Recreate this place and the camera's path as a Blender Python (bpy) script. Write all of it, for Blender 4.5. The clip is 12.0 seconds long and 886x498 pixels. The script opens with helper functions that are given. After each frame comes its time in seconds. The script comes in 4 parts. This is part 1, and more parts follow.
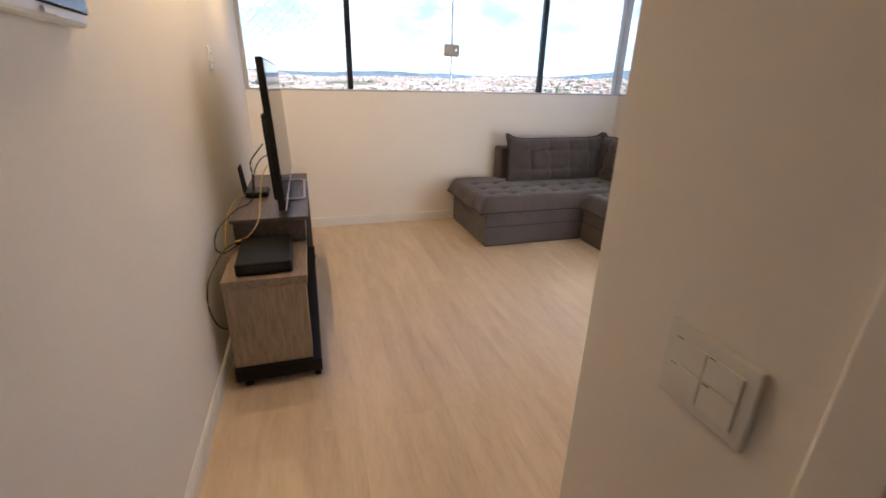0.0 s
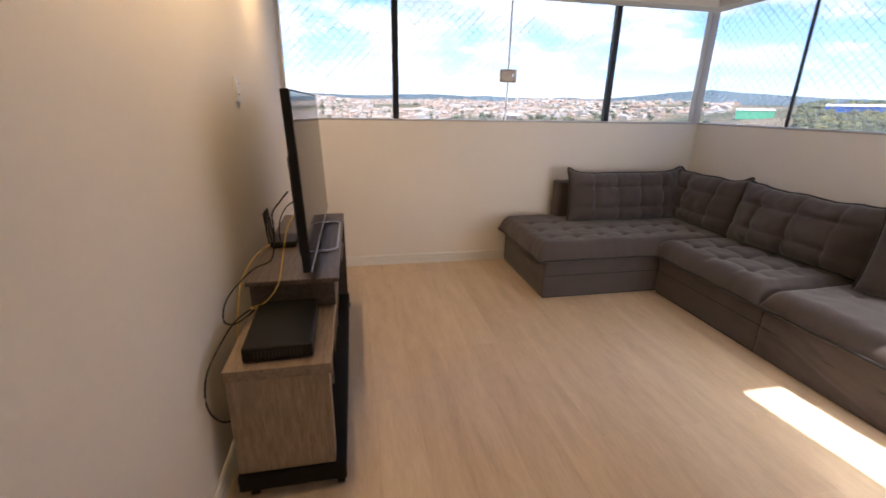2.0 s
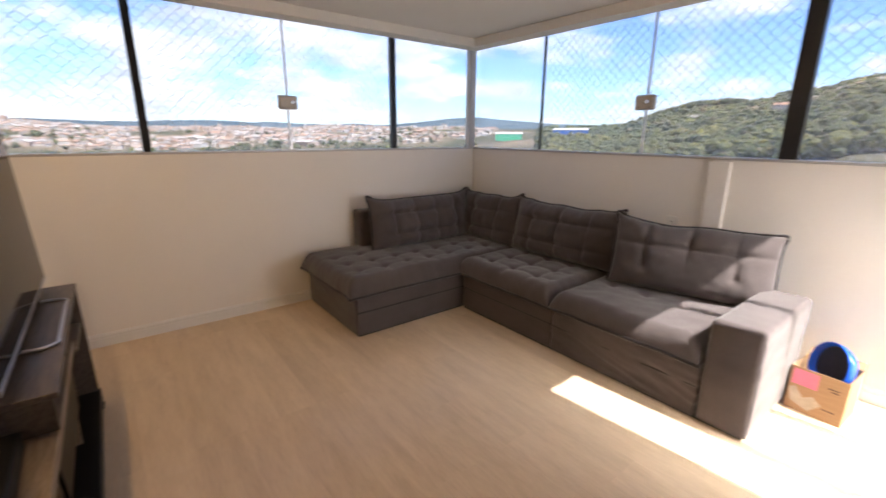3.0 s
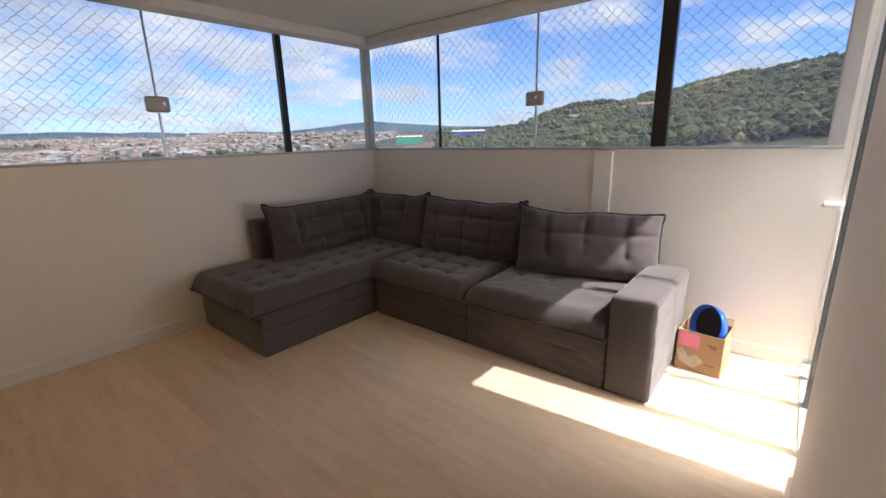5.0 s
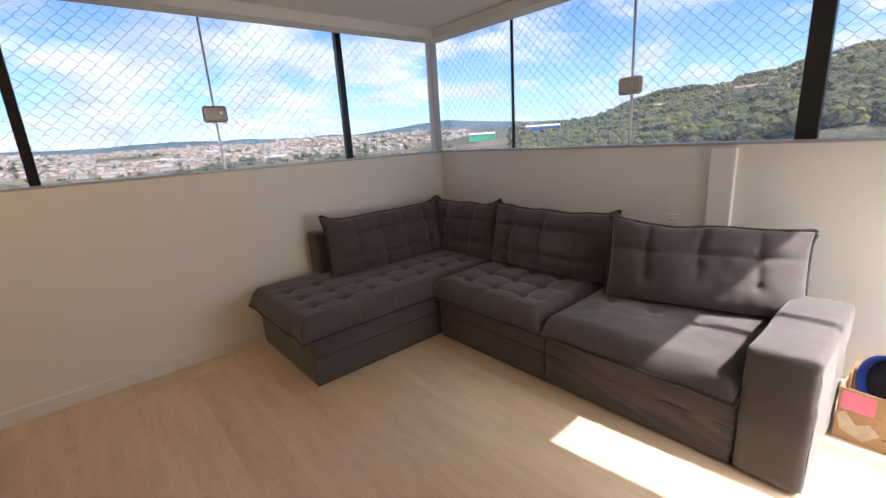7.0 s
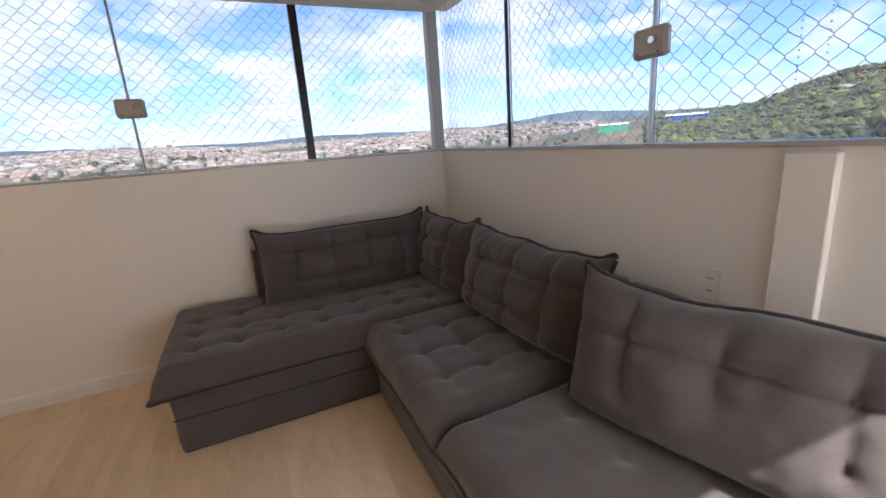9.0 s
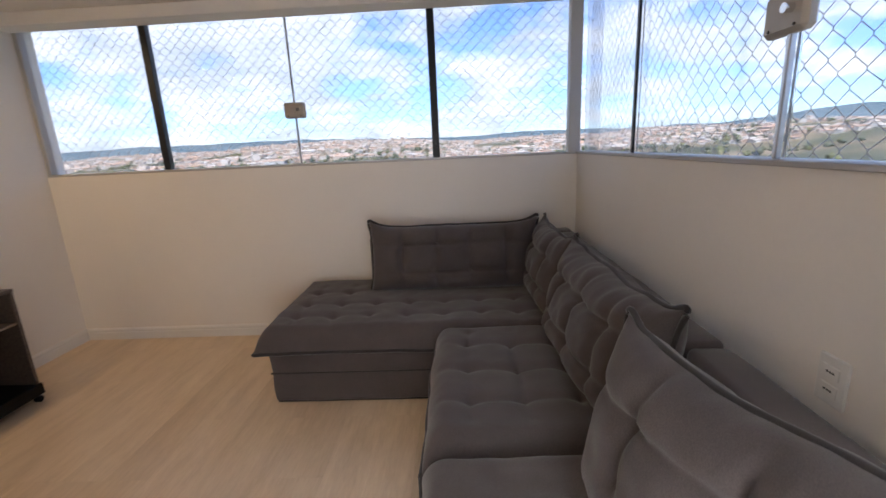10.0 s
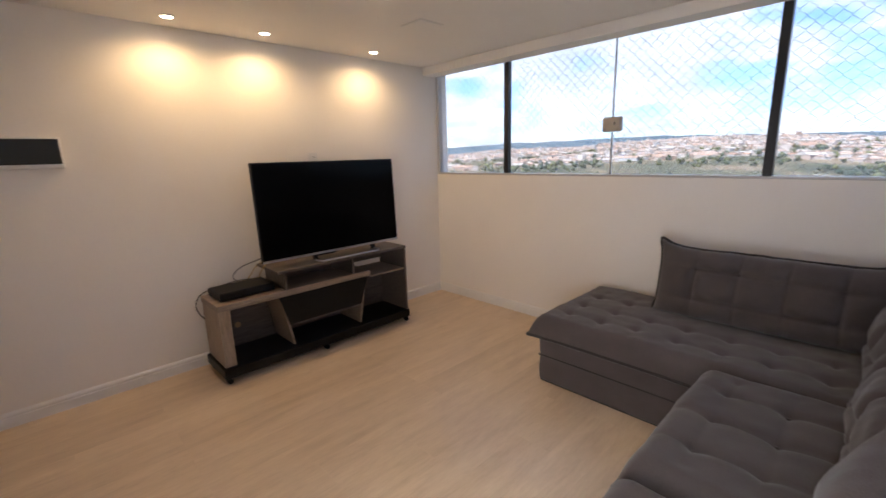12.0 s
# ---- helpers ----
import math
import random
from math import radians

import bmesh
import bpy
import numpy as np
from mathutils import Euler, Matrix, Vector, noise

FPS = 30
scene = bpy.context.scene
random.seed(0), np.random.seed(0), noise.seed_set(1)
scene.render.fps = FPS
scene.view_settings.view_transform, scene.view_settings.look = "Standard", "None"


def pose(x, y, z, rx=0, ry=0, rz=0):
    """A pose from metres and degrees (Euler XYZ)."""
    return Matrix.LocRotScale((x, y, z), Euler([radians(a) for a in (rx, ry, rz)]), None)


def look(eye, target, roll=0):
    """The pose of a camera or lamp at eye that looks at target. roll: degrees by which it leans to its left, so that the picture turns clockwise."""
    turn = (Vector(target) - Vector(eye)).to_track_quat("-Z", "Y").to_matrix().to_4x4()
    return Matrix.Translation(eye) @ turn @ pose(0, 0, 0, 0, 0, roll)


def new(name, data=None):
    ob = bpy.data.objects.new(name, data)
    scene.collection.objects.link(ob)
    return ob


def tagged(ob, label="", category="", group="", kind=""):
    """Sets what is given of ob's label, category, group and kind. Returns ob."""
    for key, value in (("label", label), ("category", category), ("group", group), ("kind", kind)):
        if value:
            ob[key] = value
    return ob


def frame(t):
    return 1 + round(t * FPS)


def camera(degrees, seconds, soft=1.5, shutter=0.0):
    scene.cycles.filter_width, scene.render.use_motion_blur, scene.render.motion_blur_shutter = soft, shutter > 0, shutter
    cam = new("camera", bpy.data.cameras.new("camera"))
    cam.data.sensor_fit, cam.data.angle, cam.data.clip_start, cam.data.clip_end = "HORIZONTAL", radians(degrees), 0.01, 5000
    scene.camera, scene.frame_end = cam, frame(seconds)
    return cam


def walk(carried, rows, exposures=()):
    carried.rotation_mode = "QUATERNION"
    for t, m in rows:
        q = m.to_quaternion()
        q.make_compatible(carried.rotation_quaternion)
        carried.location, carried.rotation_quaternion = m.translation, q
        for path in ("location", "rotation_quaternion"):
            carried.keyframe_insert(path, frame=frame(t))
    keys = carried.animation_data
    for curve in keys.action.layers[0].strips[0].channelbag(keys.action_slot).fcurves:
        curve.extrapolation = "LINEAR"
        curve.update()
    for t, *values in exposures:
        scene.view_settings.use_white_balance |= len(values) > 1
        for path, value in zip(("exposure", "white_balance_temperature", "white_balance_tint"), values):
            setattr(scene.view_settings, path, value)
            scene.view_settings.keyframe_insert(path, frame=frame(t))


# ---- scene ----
cam = camera(92.1, 12.0, soft=1.5, shutter=0.3)
PATH = [
    (0, (0.488, 0.304, 1.362), (1.046, 2.085, 0.643), 1.3),
    (0.5, (0.485, 0.433, 1.349), (0.871, 2.253, 0.616), 0.8),
    (1, (0.514, 0.602, 1.371), (0.848, 2.424, 0.616), 1.5),
    (1.5, (0.527, 0.701, 1.395), (0.829, 2.554, 0.706), 2.6),
    (2, (0.544, 0.811, 1.411), (0.929, 2.668, 0.776), 1.1),
    (2.5, (0.625, 0.934, 1.421), (1.409, 2.685, 0.853), -0.4),
    (3, (0.665, 1.023, 1.432), (1.851, 2.548, 0.914), 0.4),
    (3.5, (0.718, 1.011, 1.394), (2.22, 2.245, 0.923), -0.1),
    (5.3, (0.707, 1.101, 1.397), (2.174, 2.357, 0.877), -2.1),
    (5.5, (0.701, 1.161, 1.406), (2.042, 2.552, 0.891), -3.0),
    (6, (0.723, 1.287, 1.454), (1.637, 2.996, 0.962), -4.6),
    (6.5, (0.869, 1.279, 1.422), (1.97, 2.88, 0.951), -3.5),
    (6.7, (0.931, 1.302, 1.421), (2.194, 2.768, 0.914), -4.0),
    (8.3, (1.869, 1.429, 1.404), (2.732, 3.159, 0.894), -4.7),
    (8.5, (2.029, 1.446, 1.387), (2.813, 3.211, 0.87), -6.0),
    (9, (2.402, 1.495, 1.378), (3.192, 3.263, 0.878), -4.1),
    (9.5, (2.744, 1.482, 1.368), (3.065, 3.406, 0.924), -3.8),
    (10, (2.996, 1.501, 1.377), (2.918, 3.444, 0.91), -2.7),
    (10.5, (3.209, 1.558, 1.4), (2.733, 3.438, 0.908), -2.0),
    (11, (3.369, 1.54, 1.459), (2.567, 3.308, 0.978), -2.4),
    (11.5, (3.392, 1.445, 1.466), (2.229, 3.005, 1.001), -1.9),
    (12, (3.366, 1.389, 1.474), (1.958, 2.744, 1.048), -1.6),
]
EXPOSURES = [(0.0, 2.65, 6150, 11), (0.5, 2.55, 6200, 12), (1.0, 2.36, 6250, 13), (2.0, 2.3, 6450, 15), (3.5, 1.96, 6600, 15), (5.5, 1.43, 6250, 13), (6.5, 1.77, 6350, 13), (8.5, 1.97, 6250, 13), (10.5, 1.97, 6300, 13), (12.0, 2.2, 6250, 14)]
walk(cam, [(t, look(eye, target, roll)) for t, eye, target, roll in PATH], EXPOSURES)

# ---- world, sun, large lights ----
SUN_DIR = Vector((-0.09, 1.0, -1.42)).normalized()
world = bpy.data.worlds.new("sky_world")
scene.world = world
world.use_nodes = True
wt = world.node_tree
wt.nodes.clear()
w_out = wt.nodes.new("ShaderNodeOutputWorld")
w_bg = wt.nodes.new("ShaderNodeBackground")
w_sky = wt.nodes.new("ShaderNodeTexSky")
w_sky.sky_type = "NISHITA"
w_sky.sun_disc = False
w_sky.sun_elevation = math.asin(-SUN_DIR.z)
w_sky.sun_rotation = math.atan2(-SUN_DIR.x, -SUN_DIR.y)
w_sky.air_density, w_sky.dust_density, w_sky.ozone_density = 1.0, 0.2, 2.5
w_co = wt.nodes.new("ShaderNodeTexCoord")
w_sep = wt.nodes.new("ShaderNodeSeparateXYZ")
wt.links.new(w_co.outputs["Generated"], w_sep.inputs[0])


def wmath(op, a, b=None, clamp=False):
    n = wt.nodes.new("ShaderNodeMath")
    n.operation, n.use_clamp = op, clamp
    for i, v in enumerate((a, b)):
        if v is None:
            continue
        if isinstance(v, (int, float)):
            n.inputs[i].default_value = v
        else:
            wt.links.new(v, n.inputs[i])
    return n.outputs[0]


# cloud sheets seen in perspective: the way up divides the way across
w_up = wmath("ADD", wmath("MAXIMUM", w_sep.outputs[2], 0.0), 0.22)
w_cx, w_cy = wmath("DIVIDE", w_sep.outputs[0], w_up), wmath("DIVIDE", w_sep.outputs[1], w_up)
w_comb = wt.nodes.new("ShaderNodeCombineXYZ")
wt.links.new(w_cx, w_comb.inputs[0]), wt.links.new(w_cy, w_comb.inputs[1])
w_comb.inputs[2].default_value = 3.7


def wnoise(scale, detail, rough):
    n = wt.nodes.new("ShaderNodeTexNoise")
    n.inputs["Scale"].default_value, n.inputs["Detail"].default_value, n.inputs["Roughness"].default_value = scale, detail, rough
    wt.links.new(w_comb.outputs[0], n.inputs["Vector"])
    return n.outputs["Fac"]


w_ramp = wt.nodes.new("ShaderNodeValToRGB")
w_ramp.color_ramp.elements[0].position, w_ramp.color_ramp.elements[0].color = 0.455, (0, 0, 0, 1)
w_ramp.color_ramp.elements[1].position, w_ramp.color_ramp.elements[1].color = 0.555, (1, 1, 1, 1)
wt.links.new(wmath("ADD", wmath("MULTIPLY", wmath("SUBTRACT", wnoise(1.9, 9, 0.58), wmath("MULTIPLY", w_sep.outputs[0], 0.06)), 0.72), wmath("MULTIPLY", wnoise(0.55, 3, 0.5), 0.33)), w_ramp.inputs[0])
w_shade = wt.nodes.new("ShaderNodeValToRGB")
w_shade.color_ramp.elements[0].position, w_shade.color_ramp.elements[0].color = 0.36, (4.0, 4.55, 5.4, 1)
w_shade.color_ramp.elements[1].position, w_shade.color_ramp.elements[1].color = 0.62, (7.0, 7.3, 7.8, 1)
wt.links.new(wnoise(2.3, 5, 0.6), w_shade.inputs[0])
w_mix = wt.nodes.new("ShaderNodeMix")
w_mix.data_type = "RGBA"
wt.links.new(wmath("MULTIPLY", w_ramp.outputs[0], 0.92), w_mix.inputs[0])
w_tint = wt.nodes.new("ShaderNodeMix")
w_tint.data_type, w_tint.blend_type = "RGBA", "MULTIPLY"
w_tint.inputs[0].default_value, w_tint.inputs[7].default_value = 1.0, (0.74, 0.97, 1.42, 1)
wt.links.new(w_sky.outputs[0], w_tint.inputs[6])
wt.links.new(w_tint.outputs[2], w_mix.inputs[6])
wt.links.new(w_shade.outputs[0], w_mix.inputs[7])
wt.links.new(w_mix.outputs[2], w_bg.inputs[0])
w_bg.inputs[1].default_value = 0.056
wt.links.new(w_bg.outputs[0], w_out.inputs[0])

sun = new("sun", bpy.data.lights.new("sun", "SUN"))
sun.data.energy, sun.data.angle, sun.data.color = 2.7, radians(0.53), (1.0, 0.97, 0.92)
sun.matrix_world = look((0, 0, 20), Vector((0, 0, 20)) + SUN_DIR)

# added fill lamp standing in for sky light, low in the terrace door
door_sky = new("door_sky", bpy.data.lights.new("door_sky", "AREA"))
door_sky.data.shape, door_sky.data.size, door_sky.data.size_y = "RECTANGLE", 1.15, 0.9
door_sky.data.energy, door_sky.data.color, door_sky.data.spread = 1.1, (1.0, 0.96, 0.91), radians(85)
door_sky.matrix_world = look((3.22, 0.79, 0.66), (2.35, 4.2, 1.05))

# ---- materials ----


class Mat:
    """A principled material with a few short ways to wire noise into it."""

    def __init__(self, name, color, rough=0.6, metal=0.0, spec=0.5):
        self.m = bpy.data.materials.new(name)
        self.m.use_nodes = True
        self.t = self.m.node_tree
        self.b = self.t.nodes["Principled BSDF"]
        self.b.inputs["Base Color"].default_value = (*color, 1)
        self.b.inputs["Roughness"].default_value = rough
        self.b.inputs["Metallic"].default_value = metal
        self.b.inputs["Specular IOR Level"].default_value = spec
        self.color = color

    def node(self, kind, **values):
        n = self.t.nodes.new(kind)
        for k, v in values.items():
            n.inputs[k].default_value = v
        return n

    def link(self, a, b):
        self.t.links.new(a, b)

    def coords(self, scale=(1, 1, 1), source="Object"):
        co, mp = self.node("ShaderNodeTexCoord"), self.node("ShaderNodeMapping")
        self.link(co.outputs[source], mp.inputs[0])
        mp.inputs["Scale"].default_value = scale
        return mp.outputs[0]

    def noise(self, vec, scale, detail=4, rough=0.55):
        n = self.node("ShaderNodeTexNoise", Scale=scale, Detail=detail, Roughness=rough)
        self.link(vec, n.inputs["Vector"])
        return n.outputs["Fac"]

    def ramp(self, fac, stops):
        r = self.node("ShaderNodeValToRGB")
        while len(r.color_ramp.elements) < len(stops):
            r.color_ramp.elements.new(0.5)
        for e, (p, c) in zip(r.color_ramp.elements, stops):
            e.position, e.color = p, (*c, 1)
        self.link(fac, r.inputs[0])
        return r.outputs[0]

    def mix(self, a, b, fac, how="MULTIPLY"):
        n = self.node("ShaderNodeMix")
        n.data_type, n.blend_type = "RGBA", how
        for sock, v in ((n.inputs[0], fac), (n.inputs[6], a), (n.inputs[7], b)):
            if isinstance(v, (int, float)):
                sock.default_value = v
            elif isinstance(v, tuple):
                sock.default_value = (*v, 1)
            else:
                self.link(v, sock)
        return n.outputs[2]

    def paint(self, sock):
        self.link(sock, self.b.inputs["Base Color"])
        return self

    def bump(self, fac, strength=0.2, dist=0.002):
        n = self.node("ShaderNodeBump", Strength=strength, Distance=dist)
        self.link(fac, n.inputs["Height"])
        self.link(n.outputs[0], self.b.inputs["Normal"])
        return self

    def mottled(self, scale=6.0, amount=0.12, fine=60.0, bump=0.1, stretch=(1, 1, 1)):
        """Two scales of variation round the base colour."""
        v = self.coords(stretch)
        lo, hi = 1 - amount, 1 + amount
        c = self.mix(self.color, self.ramp(self.noise(v, scale), [(0.3, (lo,) * 3), (0.7, (min(hi, 1.0),) * 3)]), 1.0)
        c = self.mix(c, self.ramp(self.noise(v, fine, 2), [(0.3, (1 - amount / 2,) * 3), (0.7, (1, 1, 1))]), 1.0)
        self.paint(c)
        if bump:
            self.bump(self.noise(v, fine, 3), bump)
        return self


def wood(name, light, dark, stretch, rough=0.45, scale=9.0):
    m = Mat(name, light, rough)
    v = m.coords(stretch)
    grain = m.ramp(m.noise(v, scale, 6, 0.6), [(0.35, dark), (0.62, light)])
    streak = m.ramp(m.noise(v, scale * 4.5, 3, 0.6), [(0.35, (0.82,) * 3), (0.6, (1, 1, 1))])
    m.paint(m.mix(grain, streak, 1.0))
    return m.bump(m.noise(v, scale * 5, 3), 0.08, 0.001)


def floor_material():
    m = Mat("light_oak_laminate", (0.62, 0.47, 0.32), 0.33)
    info = m.node("ShaderNodeObjectInfo")
    co, add = m.node("ShaderNodeTexCoord"), m.node("ShaderNodeVectorMath")
    off = m.node("ShaderNodeVectorMath")
    off.operation = "SCALE"
    off.inputs[0].default_value = (13.0, 29.0, 7.0)
    m.link(info.outputs["Random"], off.inputs["Scale"])
    m.link(co.outputs["Object"], add.inputs[0])
    m.link(off.outputs[0], add.inputs[1])
    mp = m.node("ShaderNodeMapping")
    mp.inputs["Scale"].default_value = (5.5, 0.75, 1)
    m.link(add.outputs[0], mp.inputs[0])
    v = mp.outputs[0]
    grain = m.ramp(m.noise(v, 2.6, 7, 0.62), [(0.30, (0.63, 0.485, 0.34)), (0.48, (0.71, 0.555, 0.395)), (0.72, (0.78, 0.625, 0.455))])
    fine = m.ramp(m.noise(v, 17, 3, 0.6), [(0.36, (0.94, 0.925, 0.91)), (0.6, (1, 1, 1))])
    tone = m.ramp(info.outputs["Random"], [(0.0, (0.93, 0.92, 0.90)), (1.0, (1, 1, 1))])
    m.paint(m.mix(m.mix(grain, fine, 1.0), tone, 1.0))
    return m.bump(m.noise(v, 14, 3), 0.05, 0.001).m


def fabric(name, color):
    m = Mat(name, color, 0.95, spec=0.15)
    v = m.coords()
    c = m.mix(color, m.ramp(m.noise(v, 5.0, 5, 0.6), [(0.3, (0.84, 0.84, 0.85)), (0.7, (1, 1, 1))]), 1.0)
    c = m.mix(c, m.ramp(m.noise(v, 340.0, 2, 0.7), [(0.35, (0.72, 0.72, 0.73)), (0.65, (1, 1, 1))]), 1.0)
    m.paint(c)
    m.b.inputs["Sheen Weight"].default_value = 0.30
    m.b.inputs["Sheen Roughness"].default_value = 0.5
    return m.bump(m.noise(v, 420.0, 2, 0.7), 0.35, 0.001).m


M_WALL = Mat("warm_white_wall_paint", (0.87, 0.825, 0.765), 0.75, spec=0.25).mottled(1.7, 0.03, 55.0, 0.10).m
M_CEIL = Mat("ceiling_paint", (0.85, 0.82, 0.775), 0.85, spec=0.2).mottled(1.5, 0.03, 40.0, 0.06).m
M_TRIM = Mat("white_baseboard_lacquer", (0.80, 0.78, 0.75), 0.4).mottled(3.0, 0.03, 30.0, 0.02).m
M_SUB = Mat("subfloor_grey", (0.20, 0.15, 0.10), 0.9).mottled().m
M_FLOOR = floor_material()
M_FABRIC = fabric("grey_brown_chenille", (0.114, 0.094, 0.090))
M_PIPING = fabric("dark_piping_fabric", (0.05, 0.043, 0.043))
M_OAK = wood("pale_greyed_oak_board", (0.40, 0.30, 0.205), (0.27, 0.195, 0.13), (7, 7, 0.9)).m
M_OAK_H = wood("greyed_oak_top_board", (0.33, 0.25, 0.18), (0.215, 0.158, 0.112), (7, 0.9, 7)).m
M_DARKOAK = wood("smoked_oak_board", (0.135, 0.105, 0.085), (0.075, 0.058, 0.048), (7, 0.9, 7)).m
M_BLACK = Mat("black_lacquer_board", (0.010, 0.010, 0.010), 0.45, spec=0.18).mottled(5, 0.2, 60, 0.02).m
M_PLASTIC = Mat("black_plastic", (0.011, 0.011, 0.012), 0.45, spec=0.22).mottled(8, 0.2, 200, 0.05).m
M_SCREEN = Mat("tv_screen_glass", (0.0025, 0.0025, 0.003), 0.07, spec=0.05).m
M_SILVER = Mat("brushed_silver", (0.62, 0.62, 0.64), 0.32, 1.0).mottled(9, 0.1, 90, 0.02).m
M_CHROME = Mat("chrome", (0.72, 0.72, 0.73), 0.12, 1.0).m
M_ALU = Mat("pale_grey_aluminium", (0.52, 0.50, 0.48), 0.45, 0.25).mottled(4, 0.06, 70, 0.02).m
M_ALUDARK = Mat("black_aluminium", (0.020, 0.021, 0.024), 0.35, 0.3).mottled(4, 0.2, 70, 0.02).m
M_LOCK = Mat("brushed_nickel_lock", (0.52, 0.47, 0.41), 0.45, 0.35).mottled(30, 0.1, 220, 0.05).m
M_WHITE = Mat("white_plastic", (0.78, 0.76, 0.72), 0.35).mottled(6, 0.03, 90, 0.01).m
M_SLOT = Mat("dark_slot", (0.02, 0.018, 0.016), 0.6).m
M_SMOKE = Mat("smoked_acrylic", (0.022, 0.018, 0.017), 0.15).m
M_CARD = Mat("brown_cardboard", (0.42, 0.265, 0.15), 0.85, spec=0.2).mottled(9, 0.12, 130, 0.12, (1, 1, 6)).m
M_PINK = Mat("pink_paper_label", (0.72, 0.20, 0.30), 0.6).mottled(20, 0.08, 90, 0.02).m
M_TAPE = Mat("glossy_packing_tape", (0.55, 0.46, 0.36), 0.15).mottled(14, 0.2, 60, 0.25).m
M_PRINT = Mat("dark_print", (0.10, 0.06, 0.04), 0.8).m
M_BLUE = Mat("blue_plastic", (0.012, 0.10, 0.62), 0.22).mottled(6, 0.08, 80, 0.01).m
M_NAVY = Mat("dark_navy_fabric", (0.012, 0.016, 0.035), 0.8).mottled(20, 0.25, 160, 0.2).m
M_NET = Mat("grey_nylon_net", (0.50, 0.50, 0.52), 0.7).mottled(30, 0.1, 200, 0.0).m
M_CABLE = Mat("black_cable_rubber", (0.016, 0.015, 0.014), 0.5).m
M_YELLOW = Mat("yellow_cable_rubber", (0.55, 0.36, 0.09), 0.5).m
M_WIRE = Mat("white_cord", (0.6, 0.6, 0.58), 0.5).m
M_TILE = Mat("terrace_tile", (0.52, 0.48, 0.43), 0.6).mottled(3, 0.1, 40, 0.05).m
M_JAMB = Mat("grey_jamb_profile", (0.24, 0.24, 0.225), 0.45, 0.2).mottled(5, 0.08, 60, 0.02).m
M_SEAL = Mat("grey_rubber_seal", (0.10, 0.11, 0.11), 0.6).m
M_DOORWOOD = Mat("painted_grey_door", (0.42, 0.41, 0.40), 0.5).mottled(3, 0.05, 60, 0.02).m


def glass_material(name, tint, haze_share):
    m = bpy.data.materials.new(name)
    m.use_nodes = True
    t = m.node_tree
    t.nodes.clear()
    out, gl = t.nodes.new("ShaderNodeOutputMaterial"), t.nodes.new("ShaderNodeBsdfGlass")
    gl.inputs["Color"].default_value = (*tint, 1)
    gl.inputs["Roughness"].default_value, gl.inputs["IOR"].default_value = 0.0, 1.45
    # haze of the outside view put into the glass: a layer scattering some daylight
    haze_film, mix = t.nodes.new("ShaderNodeBsdfTranslucent"), t.nodes.new("ShaderNodeMixShader")
    haze_film.inputs[0].default_value = (0.9, 0.9, 0.9, 1)
    mix.inputs[0].default_value = haze_share
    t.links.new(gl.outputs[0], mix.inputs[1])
    t.links.new(haze_film.outputs[0], mix.inputs[2])
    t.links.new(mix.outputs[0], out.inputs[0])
    return m


M_GLASS = glass_material("door_glass", (0.985, 0.992, 0.99), 0.0)
# these panes carry the painted haze over the view
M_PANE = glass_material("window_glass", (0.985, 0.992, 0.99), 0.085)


def lamp_material():
    m = bpy.data.materials.new("lit_lamp_face")
    m.use_nodes = True
    t = m.node_tree
    t.nodes.clear()
    out, em = t.nodes.new("ShaderNodeOutputMaterial"), t.nodes.new("ShaderNodeEmission")
    em.inputs[0].default_value, em.inputs[1].default_value = (1.0, 0.88, 0.66, 1), 6.0
    t.links.new(em.outputs[0], out.inputs[0])
    return m


M_LAMP = lamp_material()

# ---- builders ----


def mesh_of(name, bm, material, smooth=False):
    me = bpy.data.meshes.new(name)
    bm.normal_update()
    bm.to_mesh(me)
    bm.free()
    me.materials.append(material)
    if smooth:
        me.polygons.foreach_set("use_smooth", [True] * len(me.polygons))
    return me


def part(name, bm, material, parent=None, label="", smooth=False):
    ob = new(name, mesh_of(name, bm, material, smooth))
    if parent is not None:
        ob.parent = parent
    if label:
        ob["label"] = label
    return ob


def thing(name, at, label, category, group="", kind="", turn=0.0):
    ob = new(name)
    ob.empty_display_size = 0.1
    ob.matrix_basis = pose(*at, 0, 0, turn)
    bpy.context.view_layer.update()
    return tagged(ob, label, category, group, kind)


def add_box(bm, lo, hi, bevel=0.0, seg=2):
    lo, hi = Vector(lo), Vector(hi)
    r = bmesh.ops.create_cube(bm, size=1.0, matrix=Matrix.Translation((lo + hi) / 2) @ Matrix.Diagonal((*(hi - lo), 1)))
    if bevel:
        edges = list({e for v in r["verts"] for e in v.link_edges})
        bmesh.ops.bevel(bm, geom=edges, offset=bevel, segments=seg, profile=0.5, affect="EDGES")
    return bm


def box(lo, hi, bevel=0.0, seg=2):
    return add_box(bmesh.new(), lo, hi, bevel, seg)


def add_cyl(bm, a, b, r, n=16, r2=None):
    a, b = Vector(a), Vector(b)
    m = Matrix.Translation((a + b) / 2) @ (b - a).to_track_quat("Z", "Y").to_matrix().to_4x4()
    bmesh.ops.create_cone(bm, cap_ends=True, segments=n, radius1=r, radius2=r if r2 is None else r2, depth=(b - a).length, matrix=m)
    return bm


def cyl(a, b, r, n=16, r2=None):
    return add_cyl(bmesh.new(), a, b, r, n, r2)


